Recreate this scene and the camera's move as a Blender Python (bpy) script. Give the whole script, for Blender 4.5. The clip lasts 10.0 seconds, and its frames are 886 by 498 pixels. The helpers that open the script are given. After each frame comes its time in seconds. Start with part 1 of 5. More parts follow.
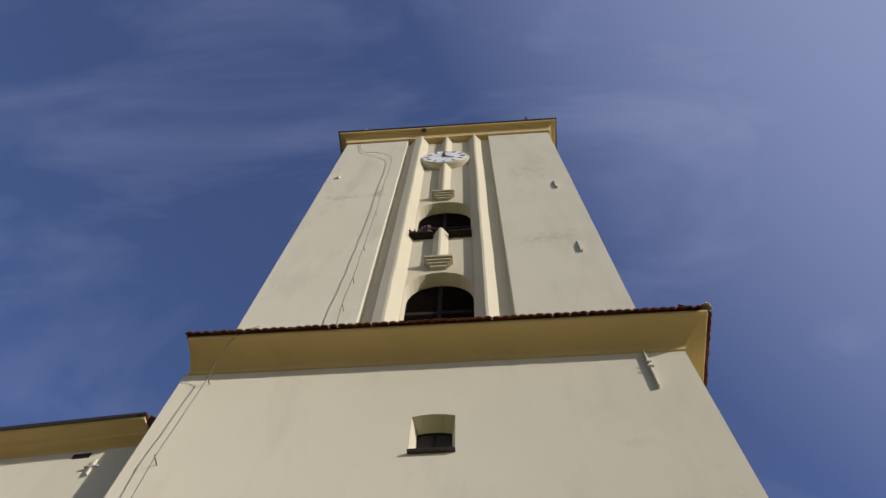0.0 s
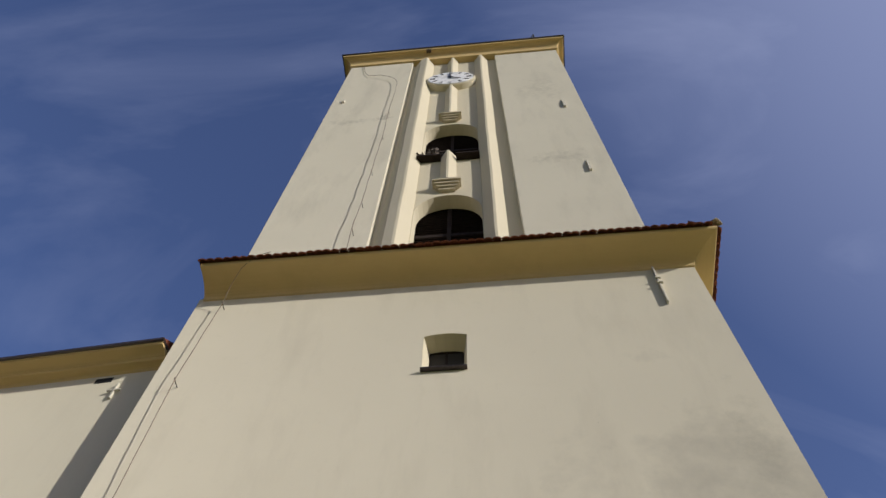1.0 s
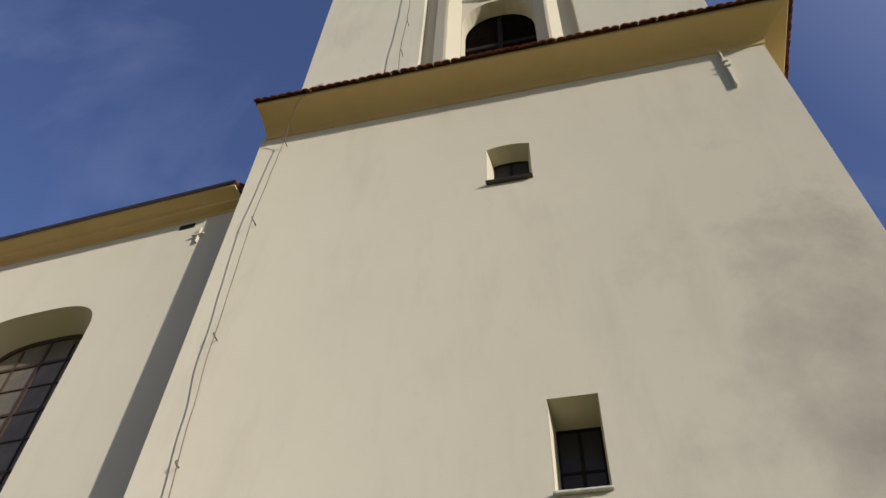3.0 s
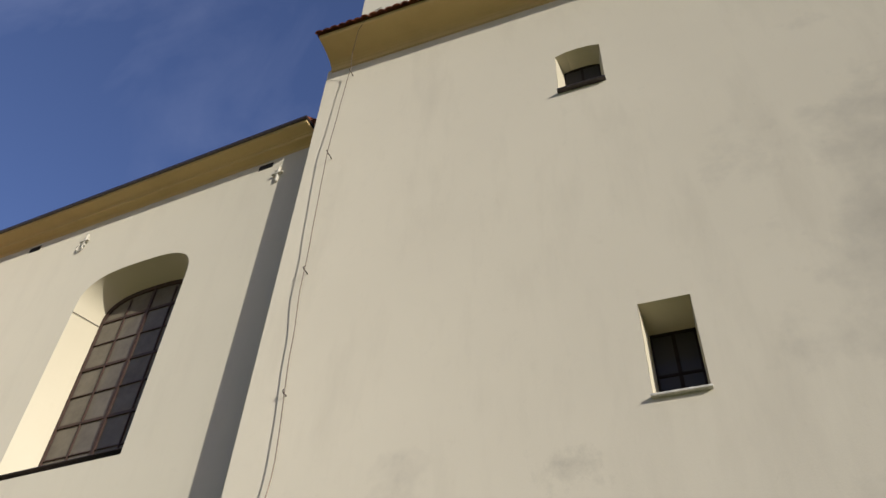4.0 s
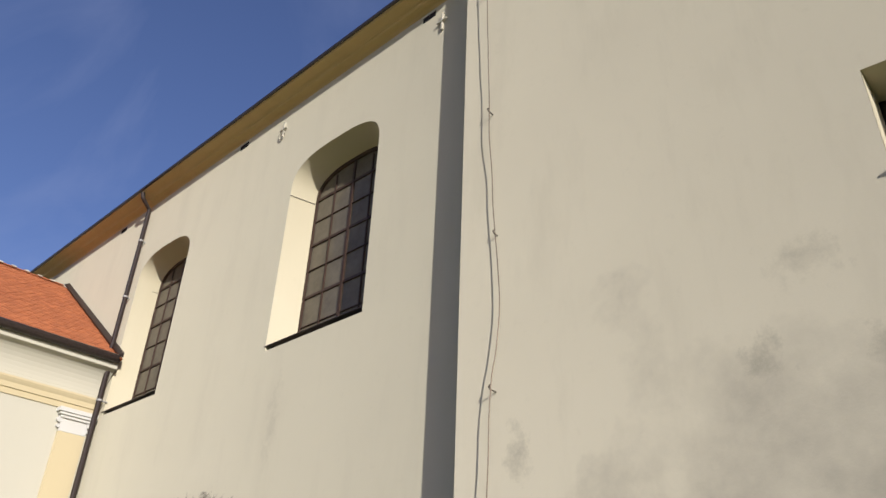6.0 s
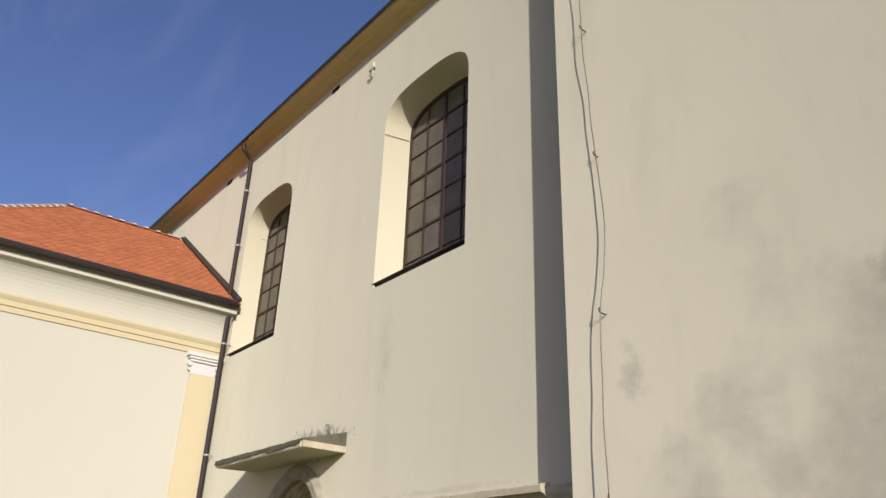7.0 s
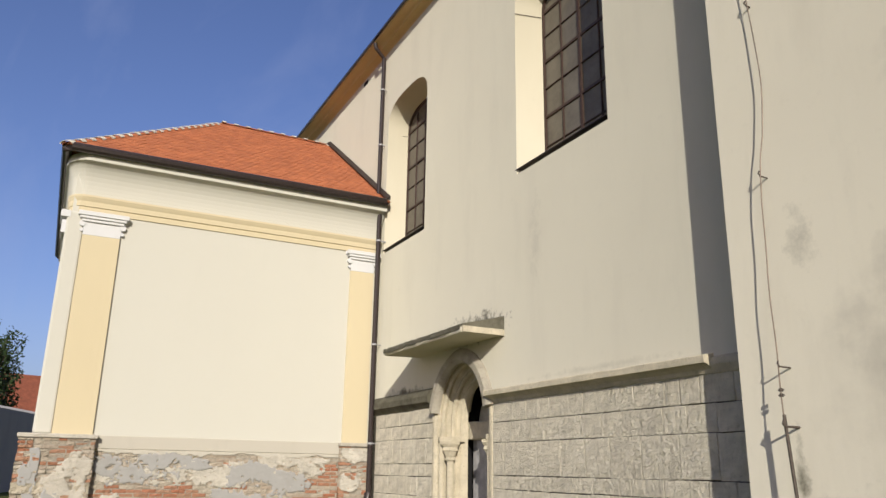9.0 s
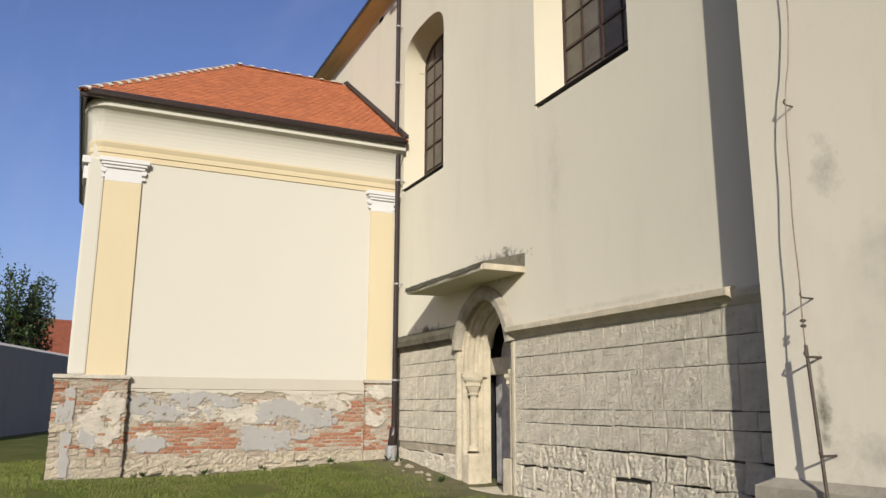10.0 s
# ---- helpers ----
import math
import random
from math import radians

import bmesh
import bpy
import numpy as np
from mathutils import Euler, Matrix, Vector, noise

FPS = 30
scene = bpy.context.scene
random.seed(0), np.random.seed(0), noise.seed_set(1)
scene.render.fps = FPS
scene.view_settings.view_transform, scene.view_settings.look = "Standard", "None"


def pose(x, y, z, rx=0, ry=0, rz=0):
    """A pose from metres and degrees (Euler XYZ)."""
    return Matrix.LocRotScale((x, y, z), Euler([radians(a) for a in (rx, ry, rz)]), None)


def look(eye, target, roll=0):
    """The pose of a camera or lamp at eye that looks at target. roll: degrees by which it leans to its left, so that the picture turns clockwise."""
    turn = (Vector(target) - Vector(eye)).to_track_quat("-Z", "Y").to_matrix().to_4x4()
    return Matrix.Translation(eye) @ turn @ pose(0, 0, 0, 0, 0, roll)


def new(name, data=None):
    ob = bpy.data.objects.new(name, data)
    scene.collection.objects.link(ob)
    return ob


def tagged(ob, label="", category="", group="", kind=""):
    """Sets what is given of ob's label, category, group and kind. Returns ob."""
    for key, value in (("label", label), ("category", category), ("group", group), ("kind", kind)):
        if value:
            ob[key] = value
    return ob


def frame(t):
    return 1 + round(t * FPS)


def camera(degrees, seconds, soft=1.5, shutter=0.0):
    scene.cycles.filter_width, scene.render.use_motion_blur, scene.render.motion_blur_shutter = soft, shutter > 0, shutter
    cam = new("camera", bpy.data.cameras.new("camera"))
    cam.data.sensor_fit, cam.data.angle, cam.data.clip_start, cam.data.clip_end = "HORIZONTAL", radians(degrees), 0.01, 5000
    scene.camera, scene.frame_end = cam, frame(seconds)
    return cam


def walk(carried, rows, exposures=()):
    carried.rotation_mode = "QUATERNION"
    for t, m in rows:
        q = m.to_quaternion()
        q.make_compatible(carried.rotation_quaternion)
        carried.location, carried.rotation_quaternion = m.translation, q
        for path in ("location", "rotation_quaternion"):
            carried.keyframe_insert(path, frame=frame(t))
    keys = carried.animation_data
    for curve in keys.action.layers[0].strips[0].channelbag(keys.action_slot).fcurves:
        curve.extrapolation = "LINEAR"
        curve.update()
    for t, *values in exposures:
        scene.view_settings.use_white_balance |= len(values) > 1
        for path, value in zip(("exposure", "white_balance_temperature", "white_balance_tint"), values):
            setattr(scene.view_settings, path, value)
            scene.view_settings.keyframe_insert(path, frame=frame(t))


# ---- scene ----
from mathutils import geometry

# ---- camera ----
cam = camera(60.5, 10.0)
PATH = [
    (0, (0.000, 0.000, 1.600), (-0.0896, 0.7134, 3.4663), 3.44),
    (0.5, (-0.002, 0.028, 1.588), (-0.1056, 0.8091, 3.4260), 3.21),
    (1, (-0.004, 0.055, 1.574), (-0.1297, 0.9459, 3.3601), 2.97),
    (1.5, (-0.007, 0.075, 1.559), (-0.1607, 1.0786, 3.2824), 2.67),
    (2, (-0.009, 0.088, 1.546), (-0.2076, 1.1969, 3.1983), 2.35),
    (2.5, (-0.012, 0.097, 1.535), (-0.2715, 1.2850, 3.1232), 2.46),
    (2.7, (-0.014, 0.101, 1.534), (-0.3029, 1.3161, 3.0958), 2.50),
    (4, (-0.037, 0.136, 1.536), (-0.6168, 1.4745, 2.9043), 3.17),
    (4.5, (-0.048, 0.148, 1.532), (-0.7625, 1.5030, 2.8190), 3.44),
    (5, (-0.065, 0.160, 1.526), (-0.9193, 1.5212, 2.7165), 3.35),
    (5.5, (-0.080, 0.162, 1.513), (-1.0673, 1.5095, 2.6123), 2.96),
    (5.7, (-0.089, 0.159, 1.506), (-1.1313, 1.4956, 2.5689), 2.69),
    (7, (-0.178, 0.129, 1.463), (-1.5339, 1.3323, 2.3073), 2.04),
    (7.5, (-0.197, 0.122, 1.455), (-1.6532, 1.2547, 2.2270), 2.02),
    (8, (-0.204, 0.113, 1.450), (-1.7482, 1.1725, 2.1534), 1.85),
    (8.5, (-0.202, 0.108, 1.444), (-1.8082, 1.1129, 2.0825), 1.51),
    (9, (-0.197, 0.107, 1.434), (-1.8543, 1.0767, 1.9929), 0.93),
    (9.5, (-0.196, 0.111, 1.423), (-1.8890, 1.0627, 1.9001), 0.45),
    (10, (-0.196, 0.117, 1.413), (-1.9129, 1.0603, 1.8174), 0.20),
]
walk(cam, [(t, look(eye, target, roll)) for t, eye, target, roll in PATH])

# ---- light ----
SUN_WAY = Vector((-1.9, 1.0, -0.78)).normalized()
world = bpy.data.worlds.new("sky")
scene.world = world
world.use_nodes = True
wn, wl = world.node_tree.nodes, world.node_tree.links
sky = wn.new("ShaderNodeTexSky")
sky.sky_type = "NISHITA"
sky.sun_disc = False
sky.sun_elevation = math.asin(-SUN_WAY.z)
sky.sun_rotation = math.atan2(-SUN_WAY.x, -SUN_WAY.y)
sky.air_density, sky.dust_density, sky.ozone_density = 1.0, 2.0, 3.0
# thin high cirrus
wtc = wn.new("ShaderNodeTexCoord")
wmap = wn.new("ShaderNodeMapping")
wmap.inputs["Scale"].default_value = (1.3, 3.4, 2.2)
wmap.inputs["Rotation"].default_value = (0.3, 0.2, 0.7)
wns = wn.new("ShaderNodeTexNoise")
wns.inputs["Scale"].default_value = 1.6
wns.inputs["Detail"].default_value = 7
wns.inputs["Roughness"].default_value = 0.55
wns.inputs["Distortion"].default_value = 0.6
wrm = wn.new("ShaderNodeMapRange")
wrm.inputs[1].default_value, wrm.inputs[2].default_value = 0.50, 0.85
wrm.inputs[3].default_value, wrm.inputs[4].default_value = 0.0, 0.28
wmx = wn.new("ShaderNodeMix")
wmx.data_type = "RGBA"
wmx.inputs[7].default_value = (3.6, 4.3, 5.0, 1)
wl.new(wtc.outputs["Generated"], wmap.inputs[0])
wl.new(wmap.outputs[0], wns.inputs["Vector"])
wl.new(wns.outputs[0], wrm.inputs[0])
# thin haze whitening the sky's sun side, strengthened as added fill for shade
wdot = wn.new("ShaderNodeVectorMath")
wdot.operation = "DOT_PRODUCT"
wdot.inputs[1].default_value = Vector((0.72, -0.30, 0.62)).normalized()
whz = wn.new("ShaderNodeMapRange")
whz.inputs[1].default_value, whz.inputs[2].default_value = 0.55, 1.0
whz.inputs[3].default_value, whz.inputs[4].default_value = 0.0, 0.70
wadd = wn.new("ShaderNodeMath")
wadd.operation = "ADD"
wl.new(wtc.outputs["Generated"], wdot.inputs[0])
wl.new(wdot.outputs["Value"], whz.inputs[0])
wl.new(wrm.outputs[0], wadd.inputs[0])
wl.new(whz.outputs[0], wadd.inputs[1])
wl.new(wadd.outputs[0], wmx.inputs[0])
wl.new(sky.outputs[0], wmx.inputs[6])
bg = wn["Background"]
wtint = wn.new("ShaderNodeMix")
wtint.data_type, wtint.blend_type = "RGBA", "MULTIPLY"
wtint.inputs[0].default_value = 1.0
wtint.inputs[7].default_value = (0.90, 0.84, 1.08, 1)
wl.new(wmx.outputs[2], wtint.inputs[6])
wl.new(wtint.outputs[2], bg.inputs[0])
bg.inputs[1].default_value = 0.119
sun_lamp = bpy.data.lights.new("sun", "SUN")
sun_lamp.energy, sun_lamp.angle, sun_lamp.color = 4.4, radians(0.55), (1.0, 0.955, 0.865)
sun = new("sun", sun_lamp)
sun.matrix_world = SUN_WAY.to_track_quat("-Z", "Y").to_matrix().to_4x4()
scene.view_settings.exposure = 0.07


# ---- materials ----
def mat(name, rough=0.9, metal=0.0, spec=0.3, matt=0.0):
    m = bpy.data.materials.new(name)
    m.use_nodes = True
    b = m.node_tree.nodes["Principled BSDF"]
    b.inputs["Roughness"].default_value = rough
    b.inputs["Metallic"].default_value = metal
    b.inputs["Specular IOR Level"].default_value = spec
    b.inputs["Diffuse Roughness"].default_value = matt
    return m


def nz(m, scale, detail=5.0, rough=0.6, stretch=(1, 1, 1), coord="Object", dist=0.0):
    n, l = m.node_tree.nodes, m.node_tree.links
    tc = n.new("ShaderNodeTexCoord")
    mp = n.new("ShaderNodeMapping")
    mp.inputs["Scale"].default_value = stretch
    t = n.new("ShaderNodeTexNoise")
    t.inputs["Scale"].default_value = scale
    t.inputs["Detail"].default_value = detail
    t.inputs["Roughness"].default_value = rough
    t.inputs["Distortion"].default_value = dist
    l.new(tc.outputs[coord], mp.inputs[0])
    l.new(mp.outputs[0], t.inputs["Vector"])
    return t.outputs[0]


def ramp(m, fac, lo, hi, a=0.0, b=1.0):
    n, l = m.node_tree.nodes, m.node_tree.links
    r = n.new("ShaderNodeMapRange")
    r.inputs[1].default_value, r.inputs[2].default_value = lo, hi
    r.inputs[3].default_value, r.inputs[4].default_value = a, b
    l.new(fac, r.inputs[0])
    return r.outputs[0]


def mix(m, fac, a, b, mode="MIX"):
    n, l = m.node_tree.nodes, m.node_tree.links
    x = n.new("ShaderNodeMix")
    x.data_type, x.blend_type = "RGBA", mode
    for sock, v in ((0, fac), (6, a), (7, b)):
        if isinstance(v, tuple):
            x.inputs[sock].default_value = (*v, 1)
        elif isinstance(v, (int, float)):
            x.inputs[sock].default_value = v
        else:
            l.new(v, x.inputs[sock])
    return x.outputs[2]


def mul(m, a, b):
    n, l = m.node_tree.nodes, m.node_tree.links
    x = n.new("ShaderNodeMath")
    x.operation = "MULTIPLY"
    for k, v in enumerate((a, b)):
        if isinstance(v, (int, float)):
            x.inputs[k].default_value = v
        else:
            l.new(v, x.inputs[k])
    return x.outputs[0]


def bump(m, h, strength, dist=0.01):
    n, l = m.node_tree.nodes, m.node_tree.links
    b = n.new("ShaderNodeBump")
    b.inputs["Strength"].default_value, b.inputs["Distance"].default_value = strength, dist
    l.new(h, b.inputs["Height"])
    l.new(b.outputs[0], n["Principled BSDF"].inputs["Normal"])


def colour(m, c):
    n, l = m.node_tree.nodes, m.node_tree.links
    if isinstance(c, tuple):
        n["Principled BSDF"].inputs["Base Color"].default_value = (*c, 1)
    else:
        l.new(c, n["Principled BSDF"].inputs["Base Color"])
    return m


def near(m, centre, size):
    """1 round a place of the object, falling to 0 at the given half sizes: where a stain or painted dimming lies."""
    n, l = m.node_tree.nodes, m.node_tree.links
    tc = n.new("ShaderNodeTexCoord")
    mp = n.new("ShaderNodeMapping")
    mp.vector_type = "TEXTURE"
    mp.inputs["Location"].default_value = centre
    mp.inputs["Scale"].default_value = size
    ln = n.new("ShaderNodeVectorMath")
    ln.operation = "LENGTH"
    l.new(tc.outputs["Object"], mp.inputs[0])
    l.new(mp.outputs[0], ln.inputs[0])
    return ramp(m, ln.outputs["Value"], 0.0, 1.25, 1.0, 0.0)


def plaster(name, base, dark, stains_and_dimming=(), grime=0.5):
    m = mat(name, 0.93, 0, 0.15, 0.5)
    big = ramp(m, nz(m, 0.45, 4, 0.6), 0.35, 0.7)
    c = mix(m, big, base, tuple(0.9 * v + 0.1 * d for v, d in zip(base, dark)))
    drips = ramp(m, nz(m, 0.9, 6, 0.65, (1.5, 1.5, 0.35)), 0.5, 0.78, 0, grime)
    c = mix(m, drips, c, tuple(0.45 * v + 0.55 * d for v, d in zip(base, dark)))
    spots = ramp(m, nz(m, 5.0, 5, 0.7), 0.6, 0.8, 0, 0.18)
    c = mix(m, spots, c, dark)
    for centre, size, amount, tint in stains_and_dimming:
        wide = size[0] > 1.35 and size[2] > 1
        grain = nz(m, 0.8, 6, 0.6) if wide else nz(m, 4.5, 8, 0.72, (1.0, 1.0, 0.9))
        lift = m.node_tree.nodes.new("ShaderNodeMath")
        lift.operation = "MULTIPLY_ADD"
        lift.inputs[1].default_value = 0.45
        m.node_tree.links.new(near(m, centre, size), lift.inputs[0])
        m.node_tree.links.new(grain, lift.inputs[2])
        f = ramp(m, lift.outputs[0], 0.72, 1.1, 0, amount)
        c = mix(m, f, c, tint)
    colour(m, c)
    bump(m, nz(m, 55, 4, 0.7), 0.25, 0.006)
    return m


GREY = (0.16, 0.15, 0.12)
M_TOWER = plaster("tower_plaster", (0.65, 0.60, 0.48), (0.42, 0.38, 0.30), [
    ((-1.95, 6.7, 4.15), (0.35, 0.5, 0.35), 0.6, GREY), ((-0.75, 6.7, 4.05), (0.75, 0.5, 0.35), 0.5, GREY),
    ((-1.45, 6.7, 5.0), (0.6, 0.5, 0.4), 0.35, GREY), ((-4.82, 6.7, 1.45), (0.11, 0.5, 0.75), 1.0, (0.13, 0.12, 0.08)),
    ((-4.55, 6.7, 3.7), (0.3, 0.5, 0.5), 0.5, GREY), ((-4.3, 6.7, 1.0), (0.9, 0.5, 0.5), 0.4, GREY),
    # three wide entries dim the lower wall in colour: grime plus light fall-off
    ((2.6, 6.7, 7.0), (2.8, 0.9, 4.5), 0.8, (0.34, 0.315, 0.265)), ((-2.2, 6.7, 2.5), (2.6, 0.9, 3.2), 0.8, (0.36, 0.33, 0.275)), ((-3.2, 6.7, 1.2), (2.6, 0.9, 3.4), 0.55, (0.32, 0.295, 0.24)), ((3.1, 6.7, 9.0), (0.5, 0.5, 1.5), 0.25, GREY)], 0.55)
M_UPPER = plaster("upper_tower_plaster", (0.64, 0.60, 0.49), (0.36, 0.335, 0.28), [
    ((-3.1, 6.97, 25.2), (0.35, 0.6, 0.6), 0.9, GREY), ((-4.2, 6.97, 25.0), (1.3, 0.6, 0.5), 0.4, GREY),
    ((1.9, 6.97, 20.3), (1.1, 0.6, 0.8), 0.35, GREY), ((2.0, 6.97, 27.0), (1.2, 0.6, 2.0), 0.3, GREY)], 0.7)
M_NAVE = plaster("nave_plaster", (0.585, 0.545, 0.435), (0.38, 0.345, 0.28), [
    ((-6.1, 0, 4.0), (1.7, 0.5, 0.45), 1.7, (0.12, 0.11, 0.09)), ((-5.8, 0, 4.0), (1.1, 0.5, 0.40), 1.6, (0.10, 0.092, 0.075)), ((-9.2, 0, 3.05), (1.5, 0.5, 0.2), 1.6, (0.10, 0.09, 0.07)),
    ((-9.0, 0, 2.95), (1.6, 0.5, 0.3), 0.5, (0.16, 0.14, 0.1)), ((-2.5, 0, 2.88), (3.0, 0.5, 0.10), 0.35, (0.15, 0.14, 0.11)),
    ((-4.0, 0, 5.2), (0.3, 0.5, 1.2), 0.3, GREY)], 0.4)
M_OCHRE = plaster("ochre_cornice_plaster", (0.63, 0.475, 0.235), (0.42, 0.30, 0.15), [], 0.5)
M_CREAM = plaster("cream_pilaster_plaster", (0.62, 0.565, 0.435), (0.44, 0.39, 0.29), [], 0.3)
M_ANNEX = plaster("annex_cream_plaster", (0.57, 0.545, 0.465), (0.51, 0.48, 0.405), [], 0.25)
M_YELLOW = plaster("annex_yellow_plaster", (0.60, 0.515, 0.34), (0.50, 0.42, 0.28), [], 0.25)
M_REVEAL = plaster("ochre_reveal_paint", (0.585, 0.535, 0.405), (0.47, 0.41, 0.29), [], 0.3)
M_WHITE = plaster("white_capital_paint", (0.64, 0.63, 0.61), (0.48, 0.45, 0.4), [], 0.3)
M_RENDER = plaster("grey_cement_render", (0.36, 0.345, 0.315), (0.24, 0.225, 0.20), [], 0.8)


def stone_mat(name, base, dark, rnd=0.5, grain=11.0, stretch=(1.2, 1.2, 0.9), depth=0.10):
    m = mat(name, 0.95, 0, 0.1, 0.5)
    oi = m.node_tree.nodes.new("ShaderNodeObjectInfo")
    c = mix(m, ramp(m, oi.outputs["Random"], 0, 1, 0, rnd), base, dark)
    c = mix(m, ramp(m, nz(m, 3.0, 6, 0.7), 0.4, 0.7, 0, 0.55), c, tuple(0.6 * v for v in dark))
    c = mix(m, ramp(m, nz(m, 11, 8, 0.82), 0.54, 0.64, 0, 0.36), c, tuple(0.42 * v for v in dark))
    colour(m, c)
    bump(m, nz(m, grain, 9, 0.8, stretch), 1.0, depth)
    return m


M_STONE = stone_mat("weathered_ashlar", (0.74, 0.675, 0.535), (0.62, 0.56, 0.44), 0.5, 24.0, (1.5, 1.5, 0.7), 0.05)
M_DRESSED = stone_mat("dressed_portal_stone", (0.60, 0.53, 0.39), (0.48, 0.42, 0.305), 0.2, 22.0, (1, 1, 0.8), 0.02)
# plinth's grey stone, dark enough to paint the canopy's shade on the hood
M_ARCH = stone_mat("grey_shaded_stone", (0.44, 0.395, 0.31), (0.33, 0.295, 0.23), 0.3, 20.0, (1, 1, 1), 0.03)
M_MOSS = stone_mat("mossy_concrete", (0.24, 0.22, 0.16), (0.10, 0.092, 0.065), 0.5)
M_MORTAR = stone_mat("dark_mortar", (0.16, 0.145, 0.115), (0.10, 0.09, 0.075))
M_RUBBLE = stone_mat("lime_rubble", (0.64, 0.56, 0.42), (0.48, 0.415, 0.305))
M_BRICK = stone_mat("old_red_brick", (0.47, 0.19, 0.105), (0.50, 0.30, 0.19), 1.0)


def clay(name, per_piece):
    """Fired clay roof tiles, each of its own shade, with darker weathered patches."""
    m = mat(name, 0.95, 0, 0.1, 0.4)
    if per_piece:
        pick = m.node_tree.nodes.new("ShaderNodeObjectInfo").outputs["Random"]
    else:
        pick = m.node_tree.nodes.new("ShaderNodeNewGeometry").outputs["Random Per Island"]
    c = mix(m, ramp(m, pick, 0, 1, 0, 0.8), (0.44, 0.155, 0.07), (0.31, 0.11, 0.056))
    c = mix(m, ramp(m, nz(m, 1.2, 6, 0.7), 0.45, 0.7, 0, 0.4), c, (0.27, 0.09, 0.045))
    colour(m, c)
    bump(m, nz(m, 40, 4, 0.6), 0.4, 0.008)
    return m


M_TILE, M_TILE2 = clay("orange_roof_tile", True), clay("orange_roof_tile_field", False)
M_OLDTILE = stone_mat("old_brown_roof_tile", (0.36, 0.115, 0.06), (0.20, 0.075, 0.05), 0.9)
M_LIMEBRICK = stone_mat("limewashed_brick", (0.60, 0.53, 0.41), (0.50, 0.40, 0.30), 1.0, 14.0)
_w = M_LIMEBRICK
_b = _w.node_tree.nodes["Principled BSDF"].inputs["Base Color"].links[0].from_socket
colour(_w, mix(_w, ramp(_w, nz(_w, 2.6, 6, 0.7, (1, 1, 2.2)), 0.56, 0.63, 0, 0.75), _b, (0.40, 0.17, 0.10)))
M_BED = stone_mat("pale_mortar_bed", (0.55, 0.49, 0.39), (0.42, 0.37, 0.29))
M_LIME = stone_mat("lime_mortar", (0.60, 0.555, 0.465), (0.44, 0.39, 0.31))
bump(M_LIME, nz(M_LIME, 7, 6, 0.7, (1, 1, 2.4)), 0.9, 0.05)

M_BAND = plaster("pale_cement_band", (0.50, 0.46, 0.38), (0.36, 0.325, 0.26), [], 0.7)


def plain(name, c, rough, metal=0.0, spec=0.4, grain=20.0):
    m = mat(name, rough, metal, spec)
    colour(m, mix(m, ramp(m, nz(m, grain, 4, 0.6), 0.35, 0.7), c, tuple(0.6 * v for v in c)))
    return m


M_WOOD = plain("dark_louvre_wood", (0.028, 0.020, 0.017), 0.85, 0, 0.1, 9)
M_FRAME = plain("brown_window_frame", (0.06, 0.032, 0.022), 0.6)
M_IRON = plain("rusty_iron", (0.10, 0.078, 0.06), 0.7, 0.3)
M_WIRE = plain("conductor_wire", (0.20, 0.15, 0.11), 0.5, 0.5)
M_PIPE = plain("brown_sheet_metal", (0.045, 0.032, 0.028), 0.35, 0.2)
M_ZINC = plain("pale_zinc", (0.45, 0.44, 0.43), 0.5, 0.4)
M_PAINT = plain("painted_iron", (0.60, 0.56, 0.46), 0.8)
M_SILL = plain("pale_sill", (0.58, 0.55, 0.48), 0.8)
M_DIAL = plain("white_clock_dial", (0.76, 0.76, 0.75), 0.5, 0, 0.3, 4)
M_BLACK = plain("black_enamel", (0.02, 0.02, 0.02), 0.5)
M_DOOR = plain("grey_door_paint", (0.48, 0.46, 0.44), 0.7, 0, 0.3, 6)
# near-black colour that paints the shade of unlit space behind openings
M_DARK = plain("unlit_interior_black", (0.012, 0.011, 0.011), 0.9)
M_GARDEN = plaster("grey_garden_wall", (0.40, 0.375, 0.345), (0.22, 0.21, 0.195), [], 0.6)
M_BARK = plain("bark", (0.06, 0.045, 0.03), 0.9)
M_LEAF = plain("leaves", (0.045, 0.075, 0.02), 0.6, 0, 0.3, 3)
M_GLASS = mat("dark_window_glass", 0.12, 0, 0.16)
colour(M_GLASS, (0.05, 0.046, 0.042))
bump(M_GLASS, nz(M_GLASS, 1.7, 3, 0.5), 0.12, 0.02)
M_PANE = mat("nave_window_glass", 0.07, 0, 0.15)
colour(M_PANE, mix(M_PANE, ramp(M_PANE, nz(M_PANE, 2.2, 6, 0.7), 0.3, 0.7), (0.18, 0.155, 0.115), (0.12, 0.102, 0.078)))
bump(M_PANE, nz(M_PANE, 1.3, 3, 0.5), 0.10, 0.02)
M_GROUND = mat("lawn_soil", 1.0, 0, 0.1)
_g = mix(M_GROUND, ramp(M_GROUND, nz(M_GROUND, 1.1, 6, 0.65), 0.4, 0.65), (0.10, 0.125, 0.028), (0.15, 0.15, 0.05))
_g = mix(M_GROUND, ramp(M_GROUND, nz(M_GROUND, 9, 5, 0.7), 0.5, 0.75, 0, 0.6), _g, (0.12, 0.10, 0.06))
